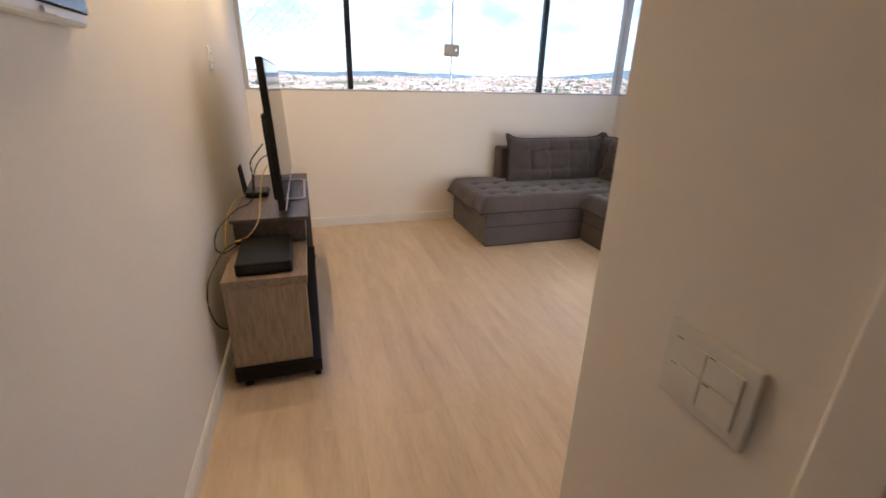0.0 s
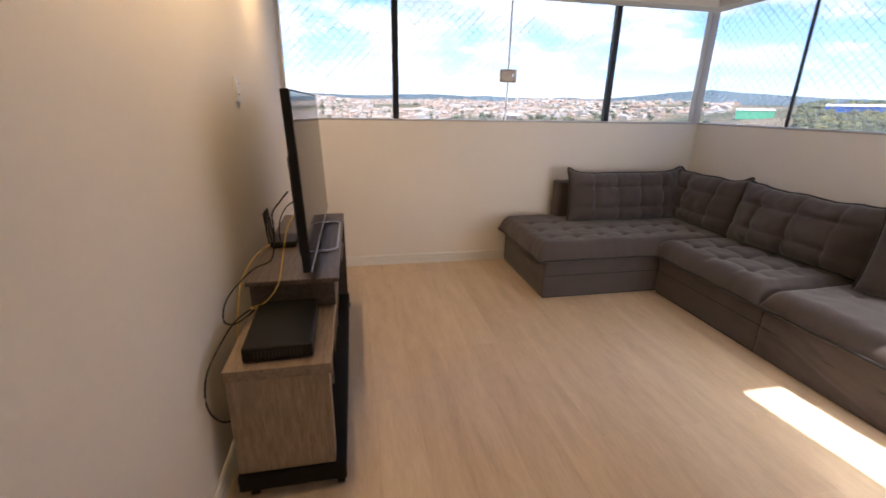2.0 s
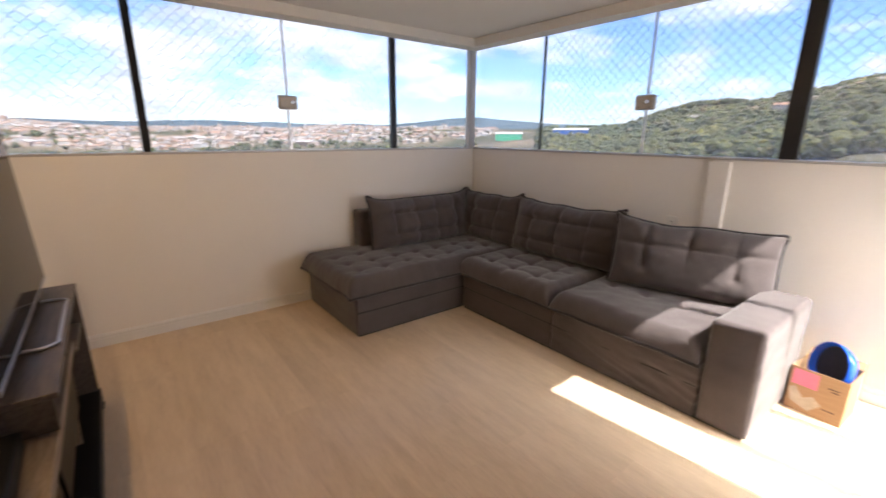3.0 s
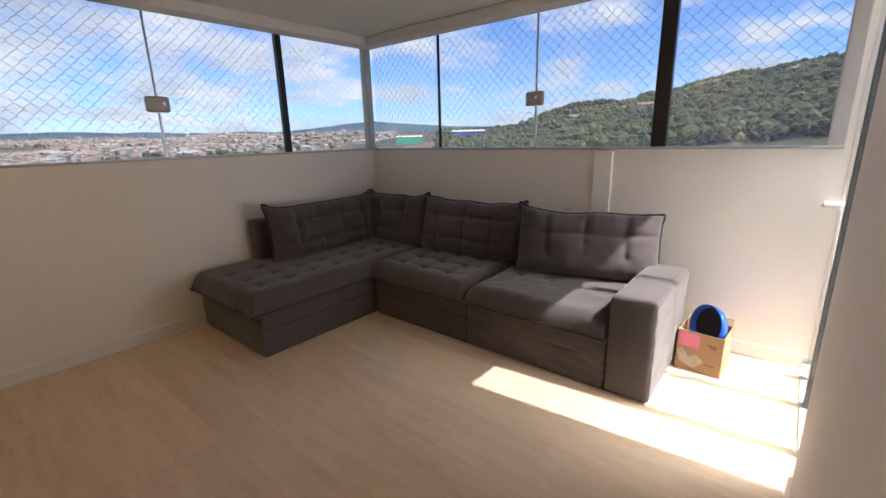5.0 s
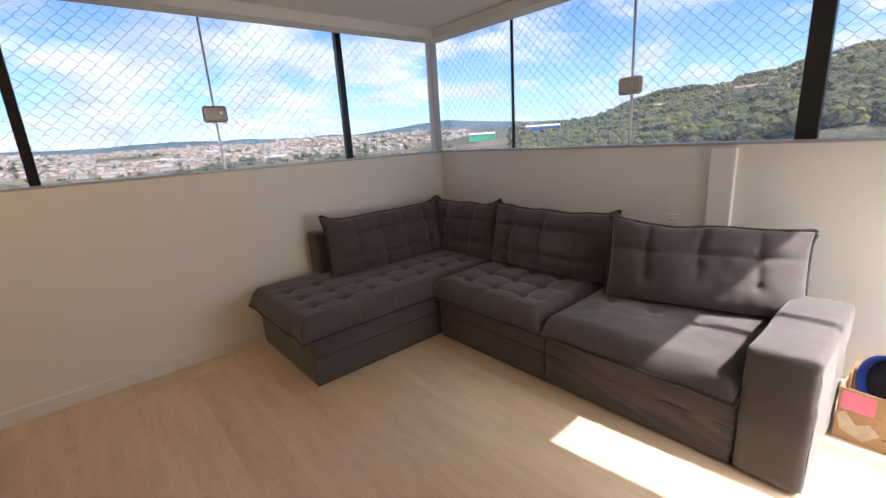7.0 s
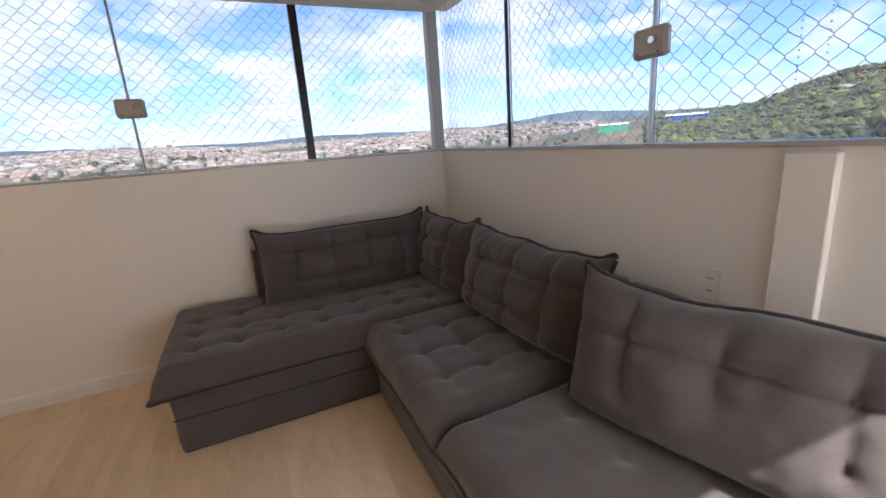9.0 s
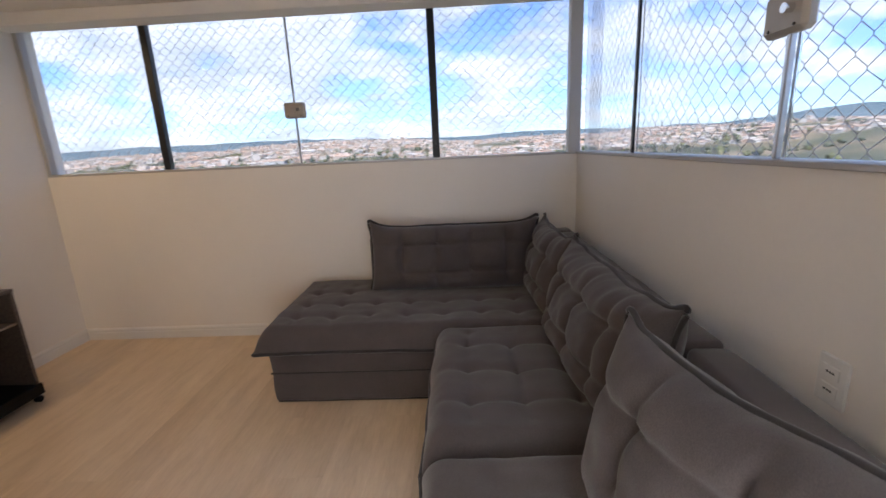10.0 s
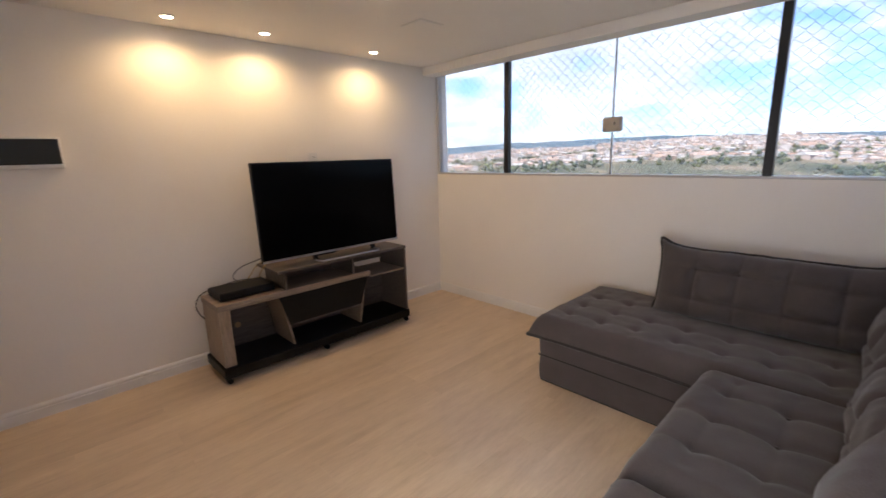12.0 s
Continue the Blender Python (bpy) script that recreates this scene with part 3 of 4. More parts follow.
def upholstered(name, lo, hi, bevel, label="", seams=(), front="y", slack=0.0):
    """A padded block with soft edges and narrow piped seams along its front."""
    bm = box(lo, hi, bevel, 3)
    long = [e for e in bm.edges if e.calc_length() > 0.2]
    bmesh.ops.subdivide_edges(bm, edges=long, cuts=30, use_grid_fill=True)
    bm.normal_update()
    for v in bm.verts:
        wave = noise.noise((v.co.x * 5 + v.co.y * 5, v.co.z * 16, lo[1])) * 0.0045 + noise.noise(v.co * 22) * 0.0015
        # loose cover: long sloping folds
        wave += slack * (1 - 2.4 * abs(noise.noise((v.co.y * 3.2 + v.co.z * 2.0, v.co.z * 19 - v.co.y * 5.0, 2.0)))) * min(1.0, 3.0 * (hi[2] - v.co.z) / (hi[2] - lo[2]))
        v.co += v.normal * wave
    b = part(name, bm, M_FABRIC, sofa, label, True)
    for z in seams:
        if front == "y":
            part("seam", box((lo[0] - 0.003, lo[1] - 0.004, z - 0.005), (hi[0], lo[1] + 0.004, z + 0.005), 0.002, 1), M_PIPING, b)
        else:
            part("seam", box((lo[0] - 0.004, lo[1] + 0.004, z - 0.004), (lo[0] + 0.004, hi[1] - 0.004, z + 0.004), 0.002, 1), M_PIPING, b)
    return b


upholstered("chaise_base", (1.920, 3.630, 0.008), (3.775, 4.545, 0.318), 0.014, "", (0.185,))
upholstered("seat_base", (2.900, 2.684, 0.008), (3.775, 3.622, 0.318), 0.014, "", (0.185,), "x")
upholstered("seat_base", (2.892, 1.750, 0.008), (3.775, 2.678, 0.318), 0.014, "", (0.185,), "x", 0.007)
part("plinth", box((1.930, 3.640, 0.0), (3.75, 4.52, 0.012)), M_SLOT, sofa, "black foot strip")
part("plinth", box((2.905, 1.53, 0.0), (3.75, 3.60, 0.012)), M_SLOT, sofa, "black foot strip")
upholstered("armrest", (2.878, 1.506, 0.010), (3.640, 1.738, 0.575), 0.030, "broad padded armrest")
upholstered("back_frame", (2.365, 4.405, 0.30), (3.785, 4.552, 0.775), 0.022, "low upholstered back rail")
upholstered("back_frame", (3.655, 1.745, 0.30), (3.785, 2.690, 0.765), 0.022, "low upholstered back rail")
upholstered("back_frame", (3.655, 2.696, 0.30), (3.785, 4.400, 0.770), 0.022, "low upholstered back rail")
chaise_buttons = [(2.03 + 0.215 * a, 3.80 + 0.20 * b) for a in range(7) for b in range(2)] + [(2.03, 4.22), (2.245, 4.22)]
seat_cushion(sofa, (1.856, 3.598), (3.66, 4.535), 0.318, 0.455, chaise_buttons, 1.0, "", (0.215, 0.20), 0.008)
seat_cushion(sofa, (2.845, 2.690), (3.66, 3.640), 0.318, 0.452, [(3.01 + 0.21 * a, 2.93 + 0.235 * b) for a in range(3) for b in range(3)], 4.0, "", crease=0.020)
seat_cushion(sofa, (2.850, 1.752), (3.66, 2.684), 0.318, 0.448, [(3.28, 2.02 + 0.235 * b) for b in range(3)], 8.0, "", crease=0.008)
# low cover strip behind the chaise cushion where the pillow stops
back_cushion(sofa, pose(2.955, 4.240, 0.442, -11.5, 0, 0), 1.13, 0.455, 0.135, 4, 2, 2.0, "", 0.047)
back_cushion(sofa, pose(3.485, 3.985, 0.442, -10, 0, -90), 0.78, 0.460, 0.115, 2, 2, 5.0, "", 0.040)
back_cushion(sofa, pose(3.505, 3.125, 0.440, -12.0, 0, -87), 0.99, 0.460, 0.160, 3, 2, 9.0, "", 0.038)
back_cushion(sofa, pose(3.472, 2.118, 0.440, -14.0, 0, -74), 0.945, 0.470, 0.160, 3, 1, 13.0, "", 0.055, (1.0, 0.1), (0.63, 0.93))
part("seam", tube([(2.900, 1.512, 0.02), (2.900, 1.510, 0.30), (2.900, 1.513, 0.53), (2.900, 1.540, 0.565), (2.900, 1.62, 0.570), (2.900, 1.705, 0.565), (2.900, 1.731, 0.53), (2.900, 1.733, 0.30), (2.900, 1.732, 0.02)], 0.0045, 7), M_PIPING, [o for o in sofa.children if o.name == "armrest"][0], "", True)

# ---- television bench ----
bench = thing("tv_bench", (0, 0, 0), "greyed oak television bench with black base on castors", "tv stand")
BX0, BX1, BY0, BY1 = 0.075, 0.420, 2.158, 3.730
part("base_board", box((0.070, 2.140, 0.040), (0.458, 3.742, 0.108), 0.003, 1), M_BLACK, bench, "black lacquered base board")
part("end_panel", box((BX0, BY0, 0.109), (BX1, BY0 + 0.018, 0.505), 0.0015, 1), M_OAK, bench)
part("front_stile", box((BX1 - 0.016, BY0 + 0.018, 0.109), (BX1, BY0 + 0.075, 0.505), 0.0015, 1), M_OAK, bench)
part("top_board", box((BX0 - 0.004, BY0 - 0.004, 0.506), (BX1 + 0.008, 3.36, 0.550), 0.002, 1), M_OAK_H, bench)
part("upper_shelf", box((BX0 - 0.004, 2.566, 0.684), (0.452, BY1 + 0.004, 0.704), 0.002, 1), M_DARKOAK, bench)
part("side_panel", box((BX0, BY1 - 0.018, 0.109), (0.450, BY1, 0.683), 0.0015, 1), M_DARKOAK, bench)
part("riser", box((BX0, 2.622, 0.551), (0.430, 2.640, 0.683), 0.0015, 1), M_DARKOAK, bench)
part("riser", box((BX0, 3.195, 0.551), (0.420, 3.211, 0.683), 0.0015, 1), M_DARKOAK, bench)
part("shelf", box((BX0, 3.362, 0.492), (0.440, 3.711, 0.504), 0.0015, 1), M_OAK_H, bench, "thin grey shelf")
part("back_panel", box((BX0 + 0.006, 2.164, 0.109), (BX0 + 0.012, 2.62, 0.505)), M_DARKOAK, bench)
part("back_panel", box((BX0 + 0.006, 3.24, 0.109), (BX0 + 0.012, 3.711, 0.491)), M_DARKOAK, bench)
part("back_panel", box((BX0 + 0.006, 2.641, 0.551), (BX0 + 0.012, 3.711, 0.683)), M_DARKOAK, bench)
part("back_panel", box((BX0 + 0.006, 2.621, 0.109), (BX0 + 0.012, 3.239, 0.505)), M_DARKOAK, bench)
part("cable_hole", cyl((BX0 + 0.0125, 2.37, 0.27), (BX0 + 0.015, 2.37, 0.27), 0.022, 18), M_CARD, bench)
part("divider", prism([(2.585, 0.505), (2.603, 0.505), (2.672, 0.109), (2.654, 0.109)], "x", BX0 + 0.02, 0.396), M_OAK_H, bench)
part("divider", prism([(3.315, 0.491), (3.335, 0.491), (3.262, 0.109), (3.244, 0.109)], "x", BX0 + 0.02, 0.396), M_OAK_H, bench)
part("drop_front", prism([(2.575, 0.503), (3.340, 0.503), (3.262, 0.278), (2.640, 0.278)], "x", 0.398, 0.410), M_BLACK, bench, "black trapezoid front flap")
part("inner_shelf", box((BX0 + 0.02, 2.655, 0.258), (0.395, 3.265, 0.272), 0.001, 1), M_DARKOAK, bench)
for cx, cy in ((0.12, 2.17), (0.435, 2.17), (0.435, 2.90), (0.445, 3.705), (0.12, 3.69)):
    wheel = part("castor", cyl((cx - 0.014, cy, 0.019), (cx + 0.014, cy, 0.019), 0.019, 18), M_PLASTIC, bench)
    part("fork", box((cx - 0.019, cy - 0.012, 0.022), (cx + 0.019, cy + 0.012, 0.0395), 0.003, 1), M_PLASTIC, wheel)

# ---- television ----
tv = thing("television", (0, 0, 0), "large flat black television on a U-shaped stand", "television")
TVM = pose(0.338, 3.120, 0.752, 0, -2.1, 0)


def tv_part(name, bm, mat, label="", parent=None, smooth=False):
    bmesh.ops.transform(bm, matrix=TVM, verts=bm.verts)
    return part(name, bm, mat, parent or tv, label, smooth)


tv_part("casing", box((-0.022, -0.606, 0.0), (0.010, 0.606, 0.710), 0.004), M_PLASTIC)
tv_part("screen", box((0.0105, -0.596, 0.018), (0.0125, 0.596, 0.700)), M_SCREEN, "glossy dark screen")
tv_part("back_cover", box((-0.052, -0.45, 0.015), (-0.0215, 0.45, 0.460), 0.014), M_PLASTIC)
tv_part("bezel", box((0.0104, -0.606, 0.0), (0.0145, 0.606, 0.017), 0.001, 1), M_SILVER, "narrow metallic lower bezel")
part("stand_loop", tube([(0.330, 2.925, 0.713), (0.385, 2.915, 0.711), (0.432, 2.945, 0.711), (0.434, 3.00, 0.711), (0.434, 3.20, 0.711), (0.434, 3.40, 0.711), (0.432, 3.45, 0.711), (0.385, 3.48, 0.711), (0.330, 3.47, 0.713)], 0.0065, 8), M_SILVER, tv, "silver stand loop", True)
for cy in (2.93, 3.47):
    part("stand_leg", prism([(0.30, 0.756), (0.325, 0.77), (0.345, 0.712), (0.315, 0.706)], "y", cy - 0.014, cy + 0.014), M_PLASTIC, tv)

stb = thing("set_top_box", (0.243, 2.385, 0.551), "flat black set-top box lying on the bench", "set-top box", turn=1.5)
part("shell", box((-0.118, -0.190, 0.006), (0.118, 0.190, 0.058), 0.005), M_PLASTIC, stb)
part("lid", box((-0.112, -0.184, 0.0585), (0.112, 0.184, 0.0605), 0.0008, 1), M_BLACK, stb)
for a in range(14):
    part("vent_slot", box((-0.08 + a * 0.012, -0.1905, 0.018), (-0.074 + a * 0.012, -0.1895, 0.046)), M_SLOT, stb)
for sx in (-0.09, 0.09):
    for sy in (-0.16, 0.16):
        part("rubber_foot", cyl((sx, sy, 0.0), (sx, sy, 0.0065), 0.010, 12), M_SLOT, stb)

router = thing("router", (0.160, 3.085, 0.705), "small black router with three upright antennas", "router")
part("body", box((-0.060, -0.075, 0.004), (0.065, 0.085, 0.032), 0.006), M_PLASTIC, router)
for k, (dy, tilt) in enumerate(((-0.060, -7), (0.0, -2), (0.062, 3))):
    a = box((-0.004, -0.009, 0), (0.004, 0.009, 0.165), 0.003, 1)
    bmesh.ops.transform(a, matrix=pose(-0.064, dy, 0.018, tilt, -6, 0), verts=a.verts)
    part("antenna", a, M_PLASTIC, router)
for dy in (-0.05, 0.05):
    part("foot", box((-0.05, dy - 0.006, 0), (0.05, dy + 0.006, 0.005)), M_SLOT, router)


def cable(label, points, r, mat):
    ob = part("cable", tube(points, r, 7), mat, None, "", True)
    return tagged(ob, label, "cable", "cables behind the television")


cable("black cable hanging from the television to the bench", [(0.27, 2.62, 1.07), (0.245, 2.60, 1.04), (0.205, 2.60, 0.985), (0.204, 2.60, 0.91), (0.183, 2.60, 0.79), (0.10, 2.60, 0.745), (0.035, 2.46, 0.69), (0.026, 2.40, 0.62), (0.05, 2.47, 0.57), (0.10, 2.585, 0.575)], 0.0035, M_CABLE)
cable("black cable looping behind the bench towards the floor", [(0.11, 2.585, 0.59), (0.06, 2.44, 0.60), (0.034, 2.27, 0.575), (0.022, 2.16, 0.535), (0.020, 2.13, 0.44), (0.026, 2.20, 0.32), (0.040, 2.30, 0.24)], 0.0035, M_CABLE)
cable("black cable from the television to the router", [(0.27, 2.90, 0.98), (0.22, 2.88, 0.95), (0.18, 2.90, 0.88), (0.165, 2.93, 0.80), (0.16, 2.99, 0.735)], 0.003, M_CABLE)
cable("yellow network cable trailing over the bench", [(0.26, 2.80, 0.93), (0.235, 2.72, 0.88), (0.22, 2.64, 0.78), (0.205, 2.56, 0.69), (0.15, 2.545, 0.62), (0.09, 2.54, 0.60), (0.125, 2.505, 0.612)], 0.003, M_YELLOW)
cable("yellow cable from the router down behind the bench", [(0.10, 3.02, 0.725), (0.07, 2.80, 0.735), (0.055, 2.60, 0.70), (0.05, 2.52, 0.62), (0.055, 2.42, 0.50), (0.05, 2.30, 0.30)], 0.003, M_YELLOW)

# ---- wall fittings ----


def wall_plate(name, label, m, w, h, modules, category):
    """A plate in its local x (across) and z (up), its face towards -y."""
    p = thing(name, (0, 0, 0), label, category)
    p.matrix_basis = m
    part("plate", box((-w / 2, -0.009, -h / 2), (w / 2, 0, h / 2), 0.004), M_WHITE, p)
    for mx, mz, mw, mh, kind in modules:
        face = part("rocker" if kind == "rocker" else "socket", box((mx - mw / 2, -0.0125, mz - mh / 2), (mx + mw / 2, -0.0088, mz + mh / 2), 0.0015, 1), M_WHITE, p)
        if kind == "rocker":
            part("gap", box((mx - mw / 2 + 0.003, -0.0132, mz + mh / 2 - 0.0018), (mx - mw * 0.26, -0.0122, mz + mh / 2 - 0.001)), M_SLOT, face)
        else:
            for sx in (-0.008, 0.0, 0.008):
                part("pin_hole", cyl((mx + sx, -0.0134, mz), (mx + sx, -0.0122, mz), 0.0028, 10), M_SLOT, face)
    return p


wall_plate("light_switch", "white four-gang light switch plate on the wall", pose(JAMB_X, 0.655, 0.995, 0, 0, -90), 0.142, 0.122,
           [(-0.027, 0.021, 0.0532, 0.0412, "rocker"), (0.027, 0.021, 0.0532, 0.0412, "rocker"), (-0.027, -0.021, 0.0532, 0.0412, "rocker"), (0.027, -0.021, 0.0532, 0.0412, "rocker")], "switch")
wall_plate("wall_socket", "white double wall socket above the sofa", pose(X1, 2.405, 0.815, 0, 0, -90), 0.078, 0.118, [(0, 0.022, 0.045, 0.03, "socket"), (0, -0.022, 0.045, 0.03, "socket")], "socket")
wall_plate("wall_outlet", "white outlet plate above the television", pose(0, 3.150, 1.470, 0, 0, 90), 0.078, 0.118, [(0, 0.024, 0.045, 0.03, "socket"), (0, -0.024, 0.045, 0.03, "socket")], "outlet")

panel_box = thing("breaker_box", (0, 0, 0), "white breaker box with a smoked cover on the wall", "breaker box")
part("frame", box((0.0, 1.235, 1.462), (0.034, 1.580, 1.640), 0.010), M_WHITE, panel_box)
part("cover", box((0.0345, 1.250, 1.488), (0.042, 1.570, 1.628), 0.004, 1), M_SMOKE, panel_box, "dark smoked acrylic cover")
part("latch", box((0.0345, 1.38, 1.470), (0.040, 1.43, 1.484), 0.002, 1), M_WHITE, panel_box)

# corridor door casing next to the switch
casing = thing("door_2", (0, 0, 0), "grey painted door and casing in the corridor wall", "door", kind="structure")
part("casing", box((JAMB_X - 0.014, 0.455, 0.0), (JAMB_X - 0.001, 0.520, 2.12), 0.003, 1), M_WALL, casing)
part("leaf", box((JAMB_X - 0.006, -0.36, 0.008), (JAMB_X - 0.001, 0.454, 2.05)), M_DOORWOOD, casing)

# ---- ceiling lamps ----
for k, y in enumerate((2.168, 2.752, 3.663)):
    lamp = thing("downlight", (0.235, y, CEIL), "round white recessed downlight, lit warm", "downlight", "downlights along the wall")
    ring = bmesh.new()
    bmesh.ops.create_cone(ring, cap_ends=False, segments=28, radius1=0.050, radius2=0.042, depth=0.006, matrix=Matrix.Translation((0, 0, -0.003)))
    bmesh.ops.create_cone(ring, cap_ends=False, segments=28, radius1=0.034, radius2=0.050, depth=0.001, matrix=Matrix.Translation((0, 0, -0.0065)))
    part("trim_ring", ring, M_WHITE, lamp, "", True)
    part("bulb", cyl((0, 0, -0.0052), (0, 0, -0.001), 0.034, 24), M_LAMP, lamp, "glowing lamp face")
    for watts, wide, blend, aim in ((0.27, 76, 1.0, 0.03), (3.4, 170, 0.7, 0.30)):
        spot = new("downlight_beam", bpy.data.lights.new("downlight_beam", "SPOT"))
        spot.data.energy, spot.data.color, spot.data.spot_size, spot.data.spot_blend, spot.data.shadow_soft_size = watts, (1.0, 0.66, 0.31), radians(wide), blend, 0.034
        spot.matrix_world = look((0.235, y, CEIL - 0.02), (aim, y, 1.4))
for x, y in ((1.05, 3.48), (2.80, 3.50)):
    pl = thing("ceiling_panel_light", (x, y, CEIL), "square white ceiling panel light, switched off", "ceiling light", "ceiling panel lights")
    part("frame", box((-0.105, -0.105, -0.007), (0.105, 0.105, 0.0), 0.003, 1), M_WHITE, pl)
    part("diffuser", box((-0.090, -0.090, -0.0085), (0.090, 0.090, -0.0072)), M_CEIL, pl, "matt diffuser")

# ---- box of things beside the sofa ----
carton = thing("cardboard_box", (3.530, 1.365, 0.0), "open brown cardboard box with pink label on the floor", "box", turn=-4)
W, D, H, T = 0.115, 0.120, 0.250, 0.004
part("bottom", box((-W, -D, 0), (W, D, T)), M_CARD, carton)
for nm, lo, hi in (("side", (-W, -D, T), (-W + T, D, H)), ("side", (W - T, -D, T), (W, D, H)), ("side", (-W + T, -D, T), (W - T, -D + T, H)), ("side", (-W + T, D - T, T), (W - T, D, H))):
    part(nm, box(lo, hi), M_CARD, carton)
flap = box((0, -D + 0.004, 0), (T, D - 0.004, 0.045))
bmesh.ops.transform(flap, matrix=pose(W - T, 0, H, 0, 38, 0), verts=flap.verts)
part("flap", flap, M_CARD, carton)
part("label", box((-W - 0.0012, 0.000, 0.150), (-W - 0.0002, 0.110, 0.238)), M_PINK, carton, "pink paper label")
part("tape", prism([(0.100, 0.05), (0.02, 0.02), (-0.03, 0.075), (0.01, 0.11), (0.05, 0.085), (0.09, 0.14), (0.116, 0.12)], "x", -W - 0.0016, -W - 0.0004), M_TAPE, carton, "crumpled clear packing tape")
for zz, ln in ((0.185, 0.045), (0.172, 0.030), (0.060, 0.05)):
    part("print_bar", box((-W - 0.0010, -0.085, zz), (-W - 0.0002, -0.085 + ln, zz + 0.006)), M_PRINT, carton)
disc = thing("blue_disc", (3.535, 1.345, 0.255), "round blue plastic dish with navy lining, standing in the carton", "dish")
b = bmesh.new()
prof = [(0.0, 0.012), (0.085, 0.014), (0.108, 0.010), (0.118, -0.004), (0.122, -0.022), (0.116, -0.022), (0.106, -0.004), (0.085, 0.004), (0.0, 0.003)]
vs = [b.verts.new((r, 0, z)) for r, z in prof]
es = [b.edges.new((vs[i], vs[i + 1])) for i in range(len(vs) - 1)]
bmesh.ops.spin(b, geom=vs + es, cent=(0, 0, 0), axis=(0, 0, 1), angle=2 * math.pi, steps=36, use_duplicate=False)
bmesh.ops.remove_doubles(b, verts=b.verts, dist=0.0005)
bmesh.ops.recalc_face_normals(b, faces=b.faces)
DISH = Matrix.Translation((0.0, 0.0, 0.012)) @ Vector((0.70, -0.66, -0.22)).to_track_quat("Z", "Y").to_matrix().to_4x4()
bmesh.ops.transform(b, matrix=DISH @ Matrix.Diagonal((1.0, 1.0, 1.7, 1)), verts=b.verts)
shell = part("shell", b, M_BLUE, disc, "", True)
b = bmesh.new()
bmesh.ops.create_uvsphere(b, u_segments=32, v_segments=12, radius=1.0, matrix=DISH @ Matrix.Translation((0, 0, -0.006)) @ Matrix.Diagonal((0.106, 0.106, 0.008, 1)))
part("lining", b, M_NAVY, shell, "dark navy padded lining", True)

# bead chain of a roller blind in front of the side window
chain = thing("blind_chain", (0, 0, 0), "white bead chain loop hanging before the side window", "chain")
b = bmesh.new()
for k in range(92):
    t = k / 91
    if t < 0.47:
        p = (3.838, 2.225, SOFFIT - 0.80 * t / 0.47)
    elif t > 0.53:
        p = (3.838, 2.160, SOFFIT - 0.80 * (1 - t) / 0.47)
    else:
        a = (t - 0.47) / 0.06 * math.pi
        p = (3.838, 2.1925 + 0.0325 * math.cos(a), SOFFIT - 0.80 - 0.0325 * math.sin(a))
    bmesh.ops.create_icosphere(b, subdivisions=1, radius=0.0028, matrix=Matrix.Translation(p))
part("beads", b, M_WIRE, chain)

# ---- outside: ground sheet, hills, town, woods ----
RIDGE_AZ = [-180, -120, -70, -46, -30, -20, -14, -8, 0, 16, 26, 35, 44, 50, 54, 57, 60, 62, 64, 66, 70, 74, 78, 80.3, 83, 85.5, 88, 91, 100, 120, 150, 180]
RIDGE_EL = [0.6, 0.6, 0.3, 0.3, 0.7, 1.2, 1.3, 1.2, 0.7, 0.7, 1.0, 0.9, 0.8, 1.0, 1.6, 1.4, 1.4, 2.1, 2.8, 3.4, 3.8, 4.1, 4.7, 5.5, 6.0, 5.95, 6.35, 6.7, 6.8, 5.0, 2.0, 0.6]
RIDGE_R = [2800, 2800, 2800, 2800, 2700, 2500, 2500, 2500, 2500, 2400, 2300, 1700, 950, 900, 900, 900, 880, 860, 850, 850, 820, 760, 720, 700, 690, 680, 670, 660, 660, 800, 1800, 2800]


def ground_z(x, y):
    r, a = math.hypot(x, y), math.degrees(math.atan2(x, y))
    el, far = float(np.interp(a, RIDGE_AZ, RIDGE_EL)), float(np.interp(a, RIDGE_AZ, RIDGE_R))
    top = 1.4 + far * math.tan(radians(el)) - 0.004 * far - (7.0 if a > 52 else 0.0)
    t = min(max((r - 110) / (far - 110), 0.0), 1.0)
    z = -34 + (top + 34) * (0.55 * t + 0.45 * t * t * (3 - 2 * t))
    z += min(r / 300, 4.0) * (3.4 * noise.noise((x / 210, y / 210, 1.0)) + 1.2 * noise.noise((x / 70, y / 70, 4.0)))
    if r > far:
        z -= (r - far) * 0.02
    return z


def ground_material():
    m = Mat("mixed_ground_cover", (0.12, 0.13, 0.06), 0.95, spec=0.1)
    v = m.coords()
    c = m.ramp(m.noise(v, 0.009, 6, 0.6), [(0.34, (0.050, 0.060, 0.040)), (0.47, (0.085, 0.090, 0.055)), (0.56, (0.17, 0.140, 0.095)), (0.68, (0.22, 0.175, 0.12))])
    m.paint(m.mix(c, m.ramp(m.noise(v, 0.12, 4, 0.65), [(0.3, (0.6, 0.6, 0.6)), (0.7, (1, 1, 1))]), 1.0))
    return m.m


